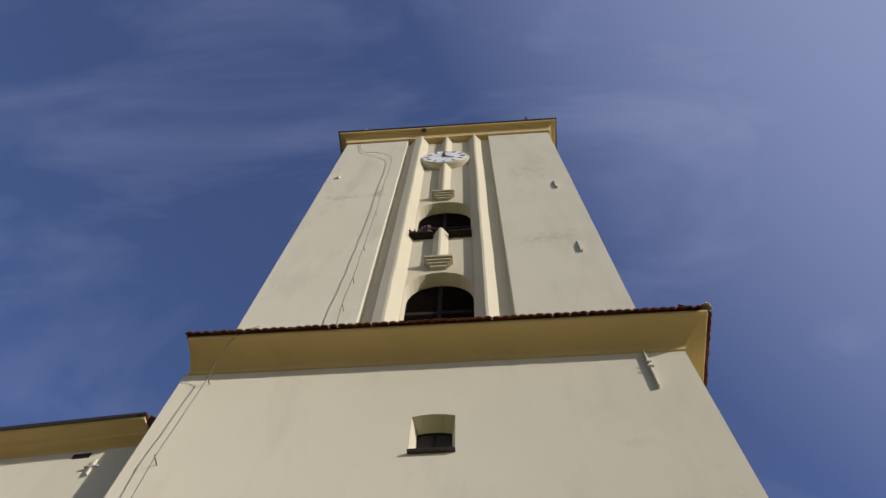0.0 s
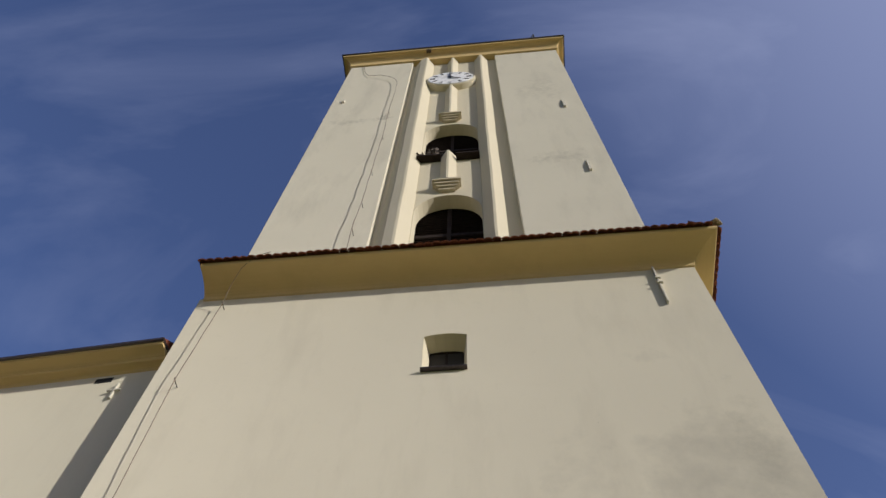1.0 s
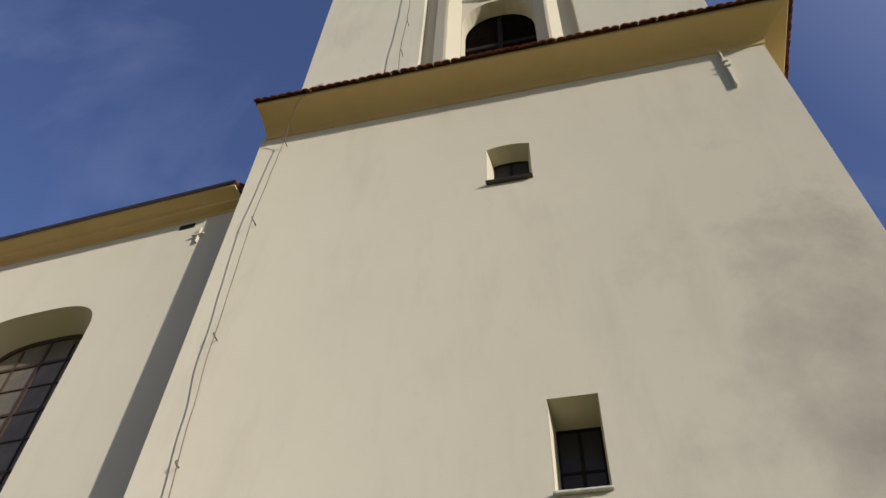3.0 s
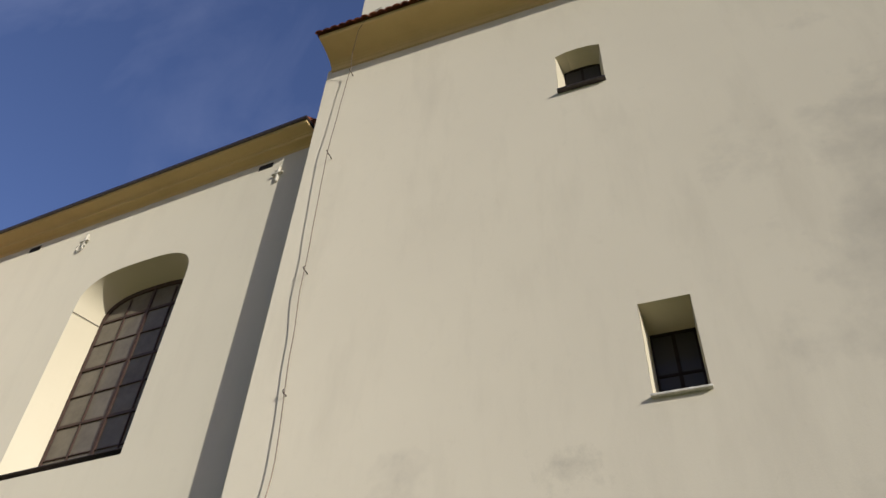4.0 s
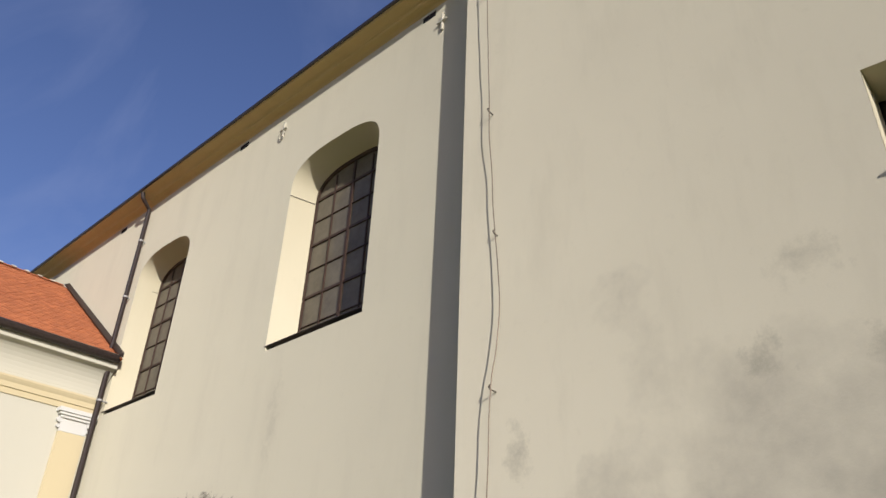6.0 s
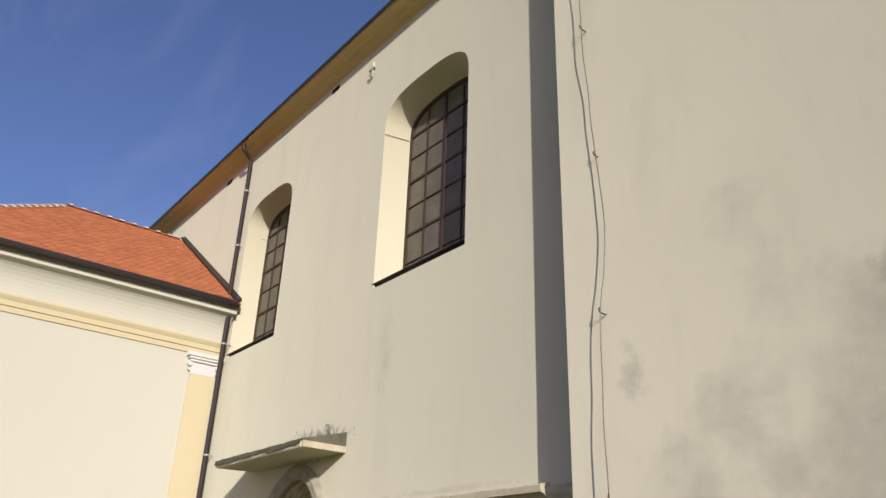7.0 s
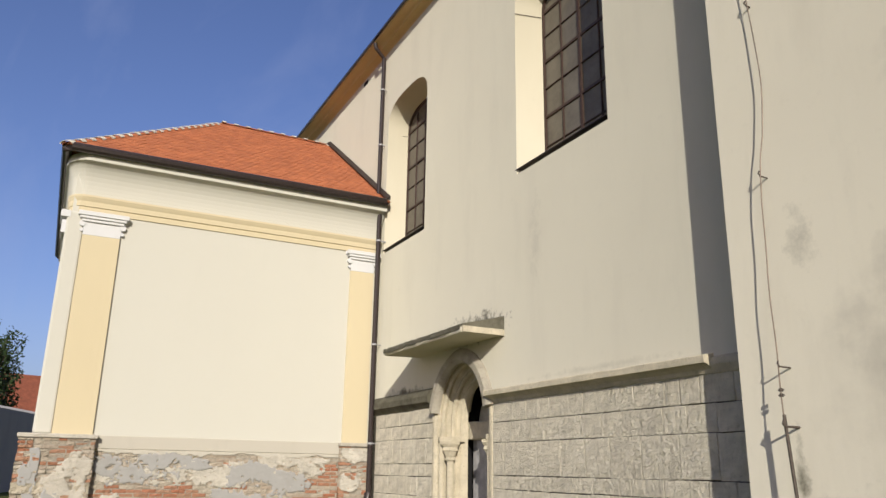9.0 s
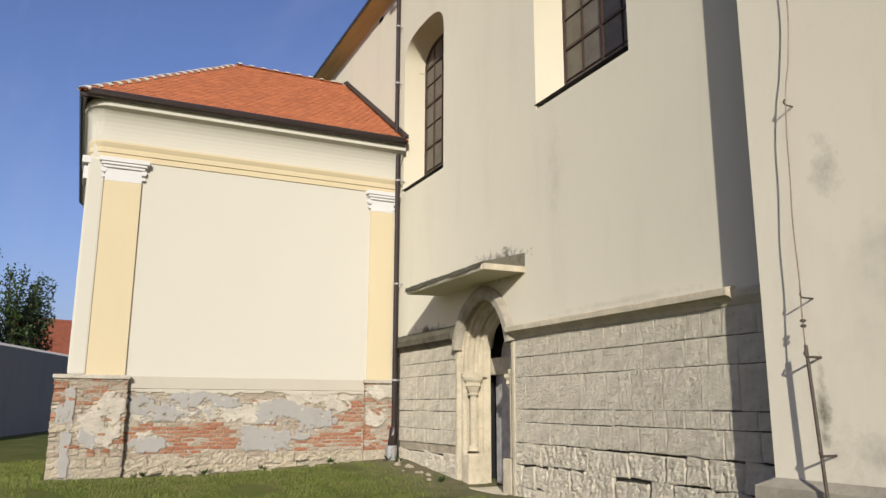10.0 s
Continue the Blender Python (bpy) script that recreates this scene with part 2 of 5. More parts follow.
for _c0, _s0 in (((-15.0, 7.6, 0.2), (4.5, 1.3, 3)), ((-8.5, 7.2, 0.2), (4.5, 0.9, 3)), ((-16.6, 4.5, 0.1), (0.9, 4.5, 3))):
    _e = mul(M_GROUND, near(M_GROUND, _c0, _s0), ramp(M_GROUND, nz(M_GROUND, 4.0, 7, 0.75), 0.3, 0.55))
    _g = mix(M_GROUND, _e, _g, (0.23, 0.195, 0.135))
colour(M_GROUND, _g)
bump(M_GROUND, nz(M_GROUND, 25, 5, 0.7), 0.9, 0.04)
M_GRASS = mat("grass_blades", 0.7, 0, 0.2)
colour(M_GRASS, mix(M_GRASS, ramp(M_GRASS, nz(M_GRASS, 2.2, 5, 0.7), 0.35, 0.7), (0.125, 0.165, 0.03), (0.205, 0.215, 0.058)))


# ---- building helpers ----
def mesh_of(bm, name, material):
    bmesh.ops.recalc_face_normals(bm, faces=bm.faces)
    me = bpy.data.meshes.new(name)
    bm.to_mesh(me)
    bm.free()
    me.materials.append(material)
    return me


def part(name, bm, material, parent, label=""):
    """One mesh under a thing or a part; its coordinates are the parent's own."""
    ob = new(name, mesh_of(bm, name, material))
    ob.parent = parent
    return tagged(ob, label)


def lone(name, bm, material, label="", category="", group="", kind="", m=None):
    ob = new(name, mesh_of(bm, name, material))
    if m is not None:
        ob.matrix_world = m
    return tagged(ob, label, category, group, kind)


def thing(name, label, category, group="", kind="", m=None):
    ob = new(name)
    ob.empty_display_size = 0.3
    if m is not None:
        ob.matrix_world = m
    return tagged(ob, label, category, group, kind)


def box(bm, a, b, bev=0.0):
    """A block between two corners, its edges rounded by bev."""
    (x0, y0, z0), (x1, y1, z1) = [[f(p, q) for p, q in zip(a, b)] for f in (min, max)]
    vs = [bm.verts.new(p) for p in ((x0, y0, z0), (x1, y0, z0), (x1, y1, z0), (x0, y1, z0), (x0, y0, z1), (x1, y0, z1), (x1, y1, z1), (x0, y1, z1))]
    fs = [bm.faces.new([vs[i] for i in q]) for q in ((0, 3, 2, 1), (4, 5, 6, 7), (0, 1, 5, 4), (1, 2, 6, 5), (2, 3, 7, 6), (3, 0, 4, 7))]
    if bev:
        bmesh.ops.bevel(bm, geom=list({e for f in fs for e in f.edges}), offset=bev, segments=2, affect="EDGES", profile=0.5)
    return bm


def B(*boxes, bev=0.0):
    bm = bmesh.new()
    for a, b in boxes:
        box(bm, a, b, bev)
    return bm


def sweep(bm, rings, closed=False, caps=True):
    """Faces between rings of points; each ring is a closed loop."""
    rows = [[bm.verts.new(p) for p in ring] for ring in rings]
    n = len(rows[0])
    pairs = list(zip(rows, rows[1:])) + ([(rows[-1], rows[0])] if closed else [])
    for r, s in pairs:
        for i in range(n):
            bm.faces.new((r[i], r[(i + 1) % n], s[(i + 1) % n], s[i]))
    if caps and not closed:
        bm.faces.new(rows[0])
        bm.faces.new(rows[-1])
    return bm


def tube(bm, pts, r, n=8, r2=None):
    pts = [Vector(p) for p in pts]
    rings = []
    for i, p in enumerate(pts):
        d = (pts[min(i + 1, len(pts) - 1)] - pts[max(i - 1, 0)]).normalized()
        a = d.cross(Vector((0.31, 0.83, 0.46))).normalized()
        b = d.cross(a)
        k = r if r2 is None else r + (r2 - r) * i / (len(pts) - 1)
        rings.append([p + k * (math.cos(2 * math.pi * j / n) * a + math.sin(2 * math.pi * j / n) * b) for j in range(n)])
    return sweep(bm, rings)


def wall_plate(outer, holes, at, thick):
    """A wall with openings that go through it. outer: its outline; holes: (front loop, back loop, depth); at(a, b, d) gives the place."""
    bm = bmesh.new()
    for side, d in ((0, 0.0), (1, thick)):
        loops = [outer] + [h[side] for h in holes]
        flat = [p for loop in loops for p in loop]
        vs = [bm.verts.new(at(a, b, d)) for a, b in flat]
        for tri in geometry.tessellate_polygon([[Vector((a, b, 0)) for a, b in loop] for loop in loops]):
            if len(set(tri)) == 3:
                try:
                    bm.faces.new([vs[i] for i in tri])
                except ValueError:
                    pass
    rim = [[at(a, b, 0) for a, b in outer], [at(a, b, thick) for a, b in outer]]
    sweep(bm, rim, caps=False)
    for front, back, _ in holes:
        sweep(bm, [[at(a, b, 0) for a, b in front], [at(a, b, thick) for a, b in back]], caps=False)
    bmesh.ops.remove_doubles(bm, verts=bm.verts, dist=0.0005)
    return bm


def arch_loop(x0, x1, z0, spring, top, n=14, power=2.6):
    """An opening with a flat basket arch."""
    c, w, h = (x0 + x1) / 2, (x1 - x0) / 2, top - spring
    pts = [(x0, z0), (x1, z0)]
    for i in range(n + 1):
        a = math.pi * i / n
        ca, sa = math.cos(a), math.sin(a)
        pts.append((c + w * math.copysign(abs(ca) ** (2 / power), ca), spring + h * sa ** (2 / power)))
    return pts


def pointed_loop(c, w, z0, spring, top, n=9):
    """An opening with a pointed arch of half width w."""
    h = top - spring
    r = (w * w + h * h) / (2 * w)
    right, left = [], []
    a1 = math.asin(min(1, h / r))
    for i in range(n + 1):
        a = a1 * i / n
        right.append((c + w - r + r * math.cos(a), spring + r * math.sin(a)))
        left.append((c - w + r - r * math.cos(a), spring + r * math.sin(a)))
    return [(c - w, z0), (c + w, z0)] + right + left[-2::-1]


def rect(x0, x1, z0, z1):
    return [(x0, z0), (x1, z0), (x1, z1), (x0, z1)]


def run(bm, profile, path):
    """A moulding: profile of (out, up) carried along a line of (place, outward) rows."""
    rings = [[Vector(p) + o * Vector(d) + Vector((0, 0, u)) for o, u in profile] for p, d in path]
    return sweep(bm, rings)


def cove(o0, z0, o1, z1, n=8):
    """A hollow quarter curve from the wall out to the edge."""
    return [(o0 + (o1 - o0) * (1 - math.cos(0.5 * math.pi * i / n)), z0 + (z1 - z0) * math.sin(0.5 * math.pi * i / n)) for i in range(n + 1)]


def liner(front_loop, back_loop, at, depth, inset=0.004):
    """A thin painted skin on the reveals of an opening."""
    def shrunk(loop):
        cx, cz = sum(p[0] for p in loop) / len(loop), sum(p[1] for p in loop) / len(loop)
        return [(a - math.copysign(inset, a - cx), b - math.copysign(inset, b - cz)) for a, b in loop]

    bm = bmesh.new()
    sweep(bm, [[at(a, b, 0.003) for a, b in shrunk(front_loop)], [at(a, b, depth) for a, b in shrunk(back_loop)]], caps=False)
    for f in bm.faces:
        f.smooth = len(front_loop) > 8
    return bm


def jit(v):
    return random.uniform(-v, v)


# ---- ground ----
def ground_z(x, y):
    """Height of the lawn: it rises a little towards the church and the garden wall."""
    p = N_INV @ Vector((x, y, 0))
    z = 0.03 + 0.235 * max(0.0, min(1.0, (p.y + 5.0) / 5.0)) + 0.35 * max(0.0, min(1.0, (-p.x - 13) / 22))
    z -= 0.30 * max(0.0, min(1.0, (p.x + 10.2) / 3.2))
    if abs(x) < 60 and abs(y) < 60:
        z += 0.03 * noise.noise(Vector((x * 0.7, y * 0.7, 0)))
    return z


EYE = Vector((-0.15, 0.13, 1.47))
N = Matrix.Translation(EYE) @ Matrix.Scale(0.965, 4) @ Matrix.Translation(-EYE) @ Matrix.Translation((-6.0, 7.382, 0.0)) @ Matrix.Rotation(radians(-3.6), 4, "Z")
N_INV = N.inverted()


def make_ground():
    xs = [-1500, -400, -120] + [-62 + 0.8 * i for i in range(96)] + [40, 120, 400, 1500]
    ys = [-1500, -400, -120, -50] + [-30 + 0.8 * i for i in range(70)] + [60, 120, 400, 1500]
    bm = bmesh.new()
    rows = [[bm.verts.new((x, y, ground_z(x, y))) for x in xs] for y in ys]
    for r, s in zip(rows, rows[1:]):
        for i in range(len(xs) - 1):
            bm.faces.new((r[i], r[i + 1], s[i + 1], s[i]))
    lone("ground", bm, M_GROUND, "green lawn with bare earthy patches", "lawn", kind="structure")


make_ground()

# ---- tower ----
YT, YU, YR = 6.70, 6.97, 7.15
TX0, TX1, TZ = -5.40, 3.53, 13.55
UX0, UX1, UZ = -5.15, 3.18, 32.75


def front(y):
    return lambda a, b, d: (a, y + d, b)


tower = thing("church_tower", "tall cream plastered church tower with belfry openings and clock", "tower", m=Matrix.Translation((0, 0, 0)))
W1 = [(-1.18, 10.88), (-0.49, 10.88), (-0.49, 11.80), (-0.66, 11.845), (-0.84, 11.86), (-1.02, 11.845), (-1.18, 11.80)]
W1B = [(-1.12, 10.95), (-0.55, 10.95), (-0.55, 11.74), (-0.68, 11.78), (-0.84, 11.79), (-1.00, 11.78), (-1.12, 11.74)]
W2, W2B = rect(-0.59, -0.04, 5.60, 6.74), rect(-0.57, -0.06, 5.63, 6.72)
bm = wall_plate(rect(TX0, TX1, -0.4, TZ), [(W1, W1B, 0), (W2, W2B, 0)], front(YT), 0.64)
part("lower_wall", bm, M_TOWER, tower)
part("reveal", liner(W1, W1B, front(YT), 0.30), M_REVEAL, tower, "ochre painted window reveal")
part("reveal", liner(W2, W2B, front(YT), 0.56), M_REVEAL, tower, "ochre painted window reveal")
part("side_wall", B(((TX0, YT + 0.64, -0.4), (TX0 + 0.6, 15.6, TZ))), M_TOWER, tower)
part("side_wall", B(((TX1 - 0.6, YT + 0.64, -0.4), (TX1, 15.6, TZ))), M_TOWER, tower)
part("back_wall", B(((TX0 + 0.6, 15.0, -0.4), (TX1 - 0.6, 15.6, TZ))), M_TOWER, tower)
part("inner_floor", B(((TX0 + 0.6, YT + 0.64, TZ - 0.3), (TX1 - 0.6, 15.0, TZ - 0.1))), M_DARK, tower)
# plinth with a sloped top
bm = bmesh.new()
run(bm, [(0.0, -0.4), (0.14, -0.4), (0.14, 0.66), (0.0, 0.74)], [((TX0, 15.6, 0), (-1, 0, 0)), ((TX0, YT, 0), (-1, -1, 0)), ((TX1, YT, 0), (1, -1, 0)), ((TX1, 15.6, 0), (1, 0, 0))])
part("plinth", bm, M_ARCH, tower, "pale stone plinth with sloped top")


def louvre_window(name, x0, x1, z0, spring, top, y, parent, label):
    # black sheet paints the unlit bell chamber behind the timber slats
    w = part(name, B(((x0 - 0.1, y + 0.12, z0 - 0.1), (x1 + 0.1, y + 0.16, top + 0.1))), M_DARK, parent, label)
    part("post", B(((x0 + (x1 - x0) / 2 - 0.05, y - 0.03, z0), (x0 + (x1 - x0) / 2 + 0.05, y + 0.05, top)), bev=0.008), M_WOOD, w)
    part("transom", B(((x0, y - 0.02, spring - 0.55), (x1, y + 0.05, spring - 0.42)), bev=0.008), M_WOOD, w)
    z = z0 + 0.05
    while z < top - 0.08:
        bm = bmesh.new()
        sweep(bm, [[(x, y - 0.01, z), (x, y + 0.002, z - 0.012), (x, y + 0.10, z + 0.07), (x, y + 0.09, z + 0.085)] for x in (x0, x1)])
        part("slat", bm, M_WOOD, w)
        z += 0.11
    return w


def casement(name, x0, x1, z0, z1, y, parent, label, mid=True):
    w = part(name, B(((x0, y, z0), (x0 + 0.04, y + 0.05, z1)), ((x1 - 0.04, y, z0), (x1, y + 0.05, z1)), ((x0, y, z1 - 0.04), (x1, y + 0.05, z1)), ((x0, y, z0), (x1, y + 0.05, z0 + 0.04))), M_WOOD, parent, label)
    xm, zm = (x0 + x1) / 2, (z0 + z1) / 2
    part("mullion", B(((xm - 0.02, y + 0.004, z0 + 0.04), (xm + 0.02, y + 0.045, z1 - 0.04))), M_WOOD, w)
    if mid:
        part("glazing_bar", B(((x0 + 0.04, y + 0.008, zm - 0.015), (x1 - 0.04, y + 0.04, zm + 0.015))), M_WOOD, w)
    for a, b in ((x0 + 0.04, xm - 0.02), (xm + 0.02, x1 - 0.04)):
        part("pane", B(((a, y + 0.02 + jit(0.003), z0 + 0.04), (b, y + 0.026, z1 - 0.04))), M_GLASS, w)
    # black sheet painted as the unlit room behind the glass
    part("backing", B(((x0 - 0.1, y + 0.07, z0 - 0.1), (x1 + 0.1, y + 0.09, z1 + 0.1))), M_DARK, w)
    return w


casement("window", -1.14, -0.53, 10.93, 11.79, YT + 0.30, tower, "small dark timber window in a deep reveal")
casement("window", -0.58, -0.05, 5.62, 6.73, YT + 0.57, tower, "small four-pane window in a deep reveal")
part("sill", B(((-1.19, YT - 0.08, 10.845), (-0.48, YT + 0.29, 10.872)), bev=0.006), M_PIPE, tower, "dark sheet-metal sill")
part("sill", B(((-0.605, YT - 0.06, 5.572), (-0.025, YT + 0.56, 5.598)), bev=0.006), M_SILL, tower, "pale sill")

# hollow cornice and skirt roof over the lower stage
bm = bmesh.new()
prof = [(0.0, 13.46), (0.03, 13.48)] + cove(0.03, 13.50, 0.58, 13.74) + [(0.60, 13.76), (0.60, 13.82), (0.0, 13.82)]
run(bm, prof, [((-5.32, YT, 0), (0, -1, 0)), ((TX1, YT, 0), (0.75, -1, 0)), ((TX1, 15.6, 0), (0.75, 0, 0))])
part("cornice", bm, M_OCHRE, tower, "ochre hollow-moulded cornice")
bm = bmesh.new()
run(bm, [(0.60, 13.825), (0.60, 13.86), (-0.27, 14.60), (-0.27, 13.825)], [((-5.36, YT, 0), (0, -1, 0)), ((TX1, YT, 0), (0.75, -1, 0)), ((TX1, 15.6, 0), (0.75, 0, 0))])
skirt = part("skirt_roof", bm, M_OLDTILE, tower, "narrow skirt roof of old half-round tiles")


def half_tile(length, r, taper=0.85, n=7, t=0.018):
    """A half-round clay tile that lies along +y, its round side up."""
    bm = bmesh.new()
    rings = []
    for y, k in ((0, 1.0), (length, taper)):
        out = [(r * k * math.cos(math.pi * i / n), y, 0.5 * r * k * math.sin(math.pi * i / n)) for i in range(n + 1)]
        inn = [((r - t) * k * math.cos(math.pi * i / n), y, 0.5 * (r - t) * k * math.sin(math.pi * i / n)) for i in range(n, -1, -1)]
        rings.append(out + inn)
    sweep(bm, rings)
    return bm


tile_mesh = mesh_of(half_tile(0.62, 0.079), "roof_tile", M_OLDTILE)
pitch = math.atan2(0.74, 0.87)


def lay_tile(x, y, z, turn, parent, mesh, tilt):
    ob = new("roof_tile", mesh)
    ob.parent = parent
    ob.matrix_basis = Matrix.Translation((x + jit(0.006), y + jit(0.006), z + jit(0.006))) @ Matrix.Rotation(turn, 4, "Z") @ Matrix.Rotation(tilt + jit(0.02), 4, "X")
    return ob


for i in range(60):
    x = -5.29 + 0.1545 * i
    for k, (dy, dz) in enumerate(((-0.68, 0.0), (-0.27, 0.355))):
        lay_tile(x, YT + dy, 13.79 + dz, 0, skirt, tile_mesh, pitch)
for i in range(49):
    lay_tile(TX1 + 0.52, YT - 0.50 + 0.1545 * i, 13.80, math.pi / 2, skirt, tile_mesh, pitch)
hip = half_tile(0.3, 0.095)
part("hip_tile", hip, M_LIME, skirt, "mortared hip tile").matrix_basis = Matrix.Translation((TX1 + 0.50, YT - 0.66, 13.86)) @ Matrix.Rotation(math.pi / 4, 4, "Z") @ Matrix.Rotation(0.5, 4, "X")

# upper stage: proud side fields, sunk middle bay
RX0, RX1 = -2.60, 0.71
part("upper_wall", B(((UX0, YU, 13.8), (RX0, YU + 0.55, UZ)), bev=0.015), M_UPPER, tower)
part("upper_wall", B(((RX1, YU, 13.8), (UX1, YU + 0.55, UZ)), bev=0.015), M_UPPER, tower)
part("upper_side_wall", B(((UX0, YU + 0.55, 13.8), (UX0 + 0.6, 15.3, UZ))), M_UPPER, tower)
part("upper_side_wall", B(((UX1 - 0.6, YU + 0.55, 13.8), (UX1, 15.3, UZ))), M_UPPER, tower)
part("upper_back_wall", B(((UX0 + 0.6, 14.8, 13.8), (UX1 - 0.6, 15.3, UZ))), M_UPPER, tower)
BX0, BX1 = -1.74, -0.14
b1, b2 = arch_loop(BX0, BX1, 14.6, 17.75, 18.72, 14, 2.1), arch_loop(BX0, BX1, 21.2, 23.55, 24.42, 14, 2.1)
bm = wall_plate(rect(RX0, RX1, 13.8, UZ), [(b1, b1, 0), (b2, b2, 0)], front(YR), 0.37)
part("middle_bay", bm, M_CREAM, tower, "sunk pale cream middle bay")
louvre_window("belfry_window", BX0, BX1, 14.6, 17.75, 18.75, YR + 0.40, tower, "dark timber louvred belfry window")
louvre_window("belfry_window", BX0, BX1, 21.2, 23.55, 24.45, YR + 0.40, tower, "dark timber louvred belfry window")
part("sill", B(((BX0 - 0.1, YR - 0.22, 21.11), (-1.18, YR + 0.25, 21.18)), ((-0.76, YR - 0.22, 21.11), (BX1 + 0.02, YR + 0.25, 21.18)), ((-1.18, YR - 0.02, 21.11), (-0.76, YR + 0.25, 21.18)), bev=0.01), M_WOOD, tower, "dark wooden sill board")


def angled_strip(x0, x1, z0, z1, depth, xr=None, skirt_x=None):
    bm = bmesh.new()
    xm = (x0 + x1) / 2 if xr is None else xr
    ring = [(x0, YR + 0.02), (x0, YR - 0.03), (xm - 0.03, YR - depth), (xm + 0.03, YR - depth), (x1, YR - 0.03), (x1, YR + 0.02)]
    if skirt_x is not None:
        ring = [(skirt_x, YR + 0.02), (skirt_x, YR - 0.01), (x0, YR - depth + 0.06)] + ring[2:]
    n = max(2, int((z1 - z0) / 0.6))
    rings = []
    for i in range(n + 1):
        z = z0 + (z1 - z0) * i / n
        w = 0.022 * noise.noise(Vector((x0 * 3, z * 0.9, 1.3)))
        rings.append([(x + w, y, z) for x, y in ring])
    return sweep(bm, rings)


part("pilaster_strip", angled_strip(-2.27, -1.76, 13.8, UZ, 0.30, -2.02, -2.50), M_CREAM, tower, "angled cream pilaster strip")
part("pilaster_strip", angled_strip(-0.12, 0.40, 13.8, UZ, 0.25), M_CREAM, tower, "angled cream pilaster strip")
part("pilaster_strip", angled_strip(-1.18, -0.76, 19.3, 21.35, 0.24), M_CREAM, tower, "angled cream pilaster strip")
part("pilaster_strip", angled_strip(-1.20, -0.78, 24.9, UZ, 0.24), M_CREAM, tower, "angled cream pilaster strip")
for zb in (18.88, 24.58):
    bm = bmesh.new()
    for k in range(4):
        g = 0.05 * k
        box(bm, (-1.19 - g, YR - 0.10 - g, zb + 0.095 * k), (-0.77 + g, YR + 0.02, zb + 0.095 * (k + 1) - (0.02 if k < 3 else 0)), 0.008)
        if k < 3:
            box(bm, (-1.17 - g, YR - 0.08 - g, zb + 0.095 * (k + 1) - 0.03), (-0.79 + g, YR + 0.01, zb + 0.095 * (k + 1) + 0.004))
    part("corbel", bm, M_DRESSED, tower, "stepped weathered corbel under the strip")

# top cornice
ring_path = [((UX0, 15.3, 0), (-1, 1, 0)), ((UX0, YU, 0), (-1, -1, 0)), ((UX1, YU, 0), (1, -1, 0)), ((UX1, 15.3, 0), (1, 1, 0))]
bm = bmesh.new()
prof = [(-0.3, 32.62), (0.07, 32.64), (0.07, 32.74), (0.05, 32.76)] + cove(0.05, 32.80, 0.36, 33.20, 6) + [(0.38, 33.30), (-0.3, 33.30)]
rings = [[Vector(p) + o * Vector(d) + Vector((0, 0, u)) for o, u in prof] for p, d in ring_path]
sweep(bm, rings, closed=True)
part("top_cornice", bm, M_OCHRE, tower, "ochre moulded cornice at the tower head")
bm = bmesh.new()
rings = [[Vector(p) + o * Vector(d) + Vector((0, 0, u)) for o, u in ((0.0, 33.305), (0.43, 33.305), (0.43, 33.35), (0.0, 33.42))] for p, d in ring_path]
sweep(bm, rings, closed=True)
part("roof_edge", bm, M_PIPE, tower, "dark sheet-metal roof edge")
bm = bmesh.new()
top = bm.verts.new(((UX0 + UX1) / 2, 11.1, 37.0))
base = [bm.verts.new(p) for p in ((UX0, YU, 33.42), (UX1, YU, 33.42), (UX1, 15.3, 33.42), (UX0, 15.3, 33.42))]
for i in range(4):
    bm.faces.new((base[i], base[(i + 1) % 4], top))
bm.faces.new(base)
part("roof", bm, M_PIPE, tower, "low dark metal pyramid roof")
bm = bmesh.new()
tube(bm, [(2.42, 6.62, 33.3), (2.42, 6.62, 34.25)], 0.035, 6)
tube(bm, [(2.32, 6.62, 33.75), (2.40, 6.62, 34.1)], 0.03, 6)
part("lightning_rod", bm, M_BLACK, tower, "short dark rod on the roof edge")
bm = bmesh.new()
tube(bm, [(-4.45, 6.62, 33.3), (-4.45, 6.62, 33.85)], 0.04, 6, 0.02)
part("finial", bm, M_PAINT, tower, "small pale finial on the roof edge")
part("bracket", B(((-2.05, 6.60, 33.10), (-1.85, 6.75, 33.22)), bev=0.02), M_IRON, tower, "rusty iron bracket under the cornice")


def anchor_plate(x, z, y, h, parent):
    """A wedge-shaped wall anchor that stands off the wall."""
    bm = bmesh.new()
    sweep(bm, [[(x - 0.03, y, z), (x + 0.03, y, z), (x + 0.03, y - 0.07, z), (x - 0.03, y - 0.07, z)],
               [(x - 0.03, y, z + h * 0.6), (x + 0.03, y, z + h * 0.6), (x + 0.03, y - 0.07, z + h * 0.6), (x - 0.03, y - 0.07, z + h * 0.6)],
               [(x - 0.012, y, z + h), (x + 0.012, y, z + h), (x + 0.012, y - 0.02, z + h), (x - 0.012, y - 0.02, z + h)]])
    return part("wall_anchor", bm, M_PAINT, parent, "plaster-coloured iron wall anchor")


anchor_plate(2.60, 24.6, YU, 0.85, tower)
anchor_plate(2.57, 19.1, YU, 0.75, tower)
anchor_plate(-4.72, 27.3, YU, 0.35, tower)
bm = B(((2.78, YT - 0.08, 12.28), (2.812, YT, 13.46)), bev=0.01)
box(bm, (2.75, YT - 0.105, 12.86), (2.85, YT - 0.06, 12.89))
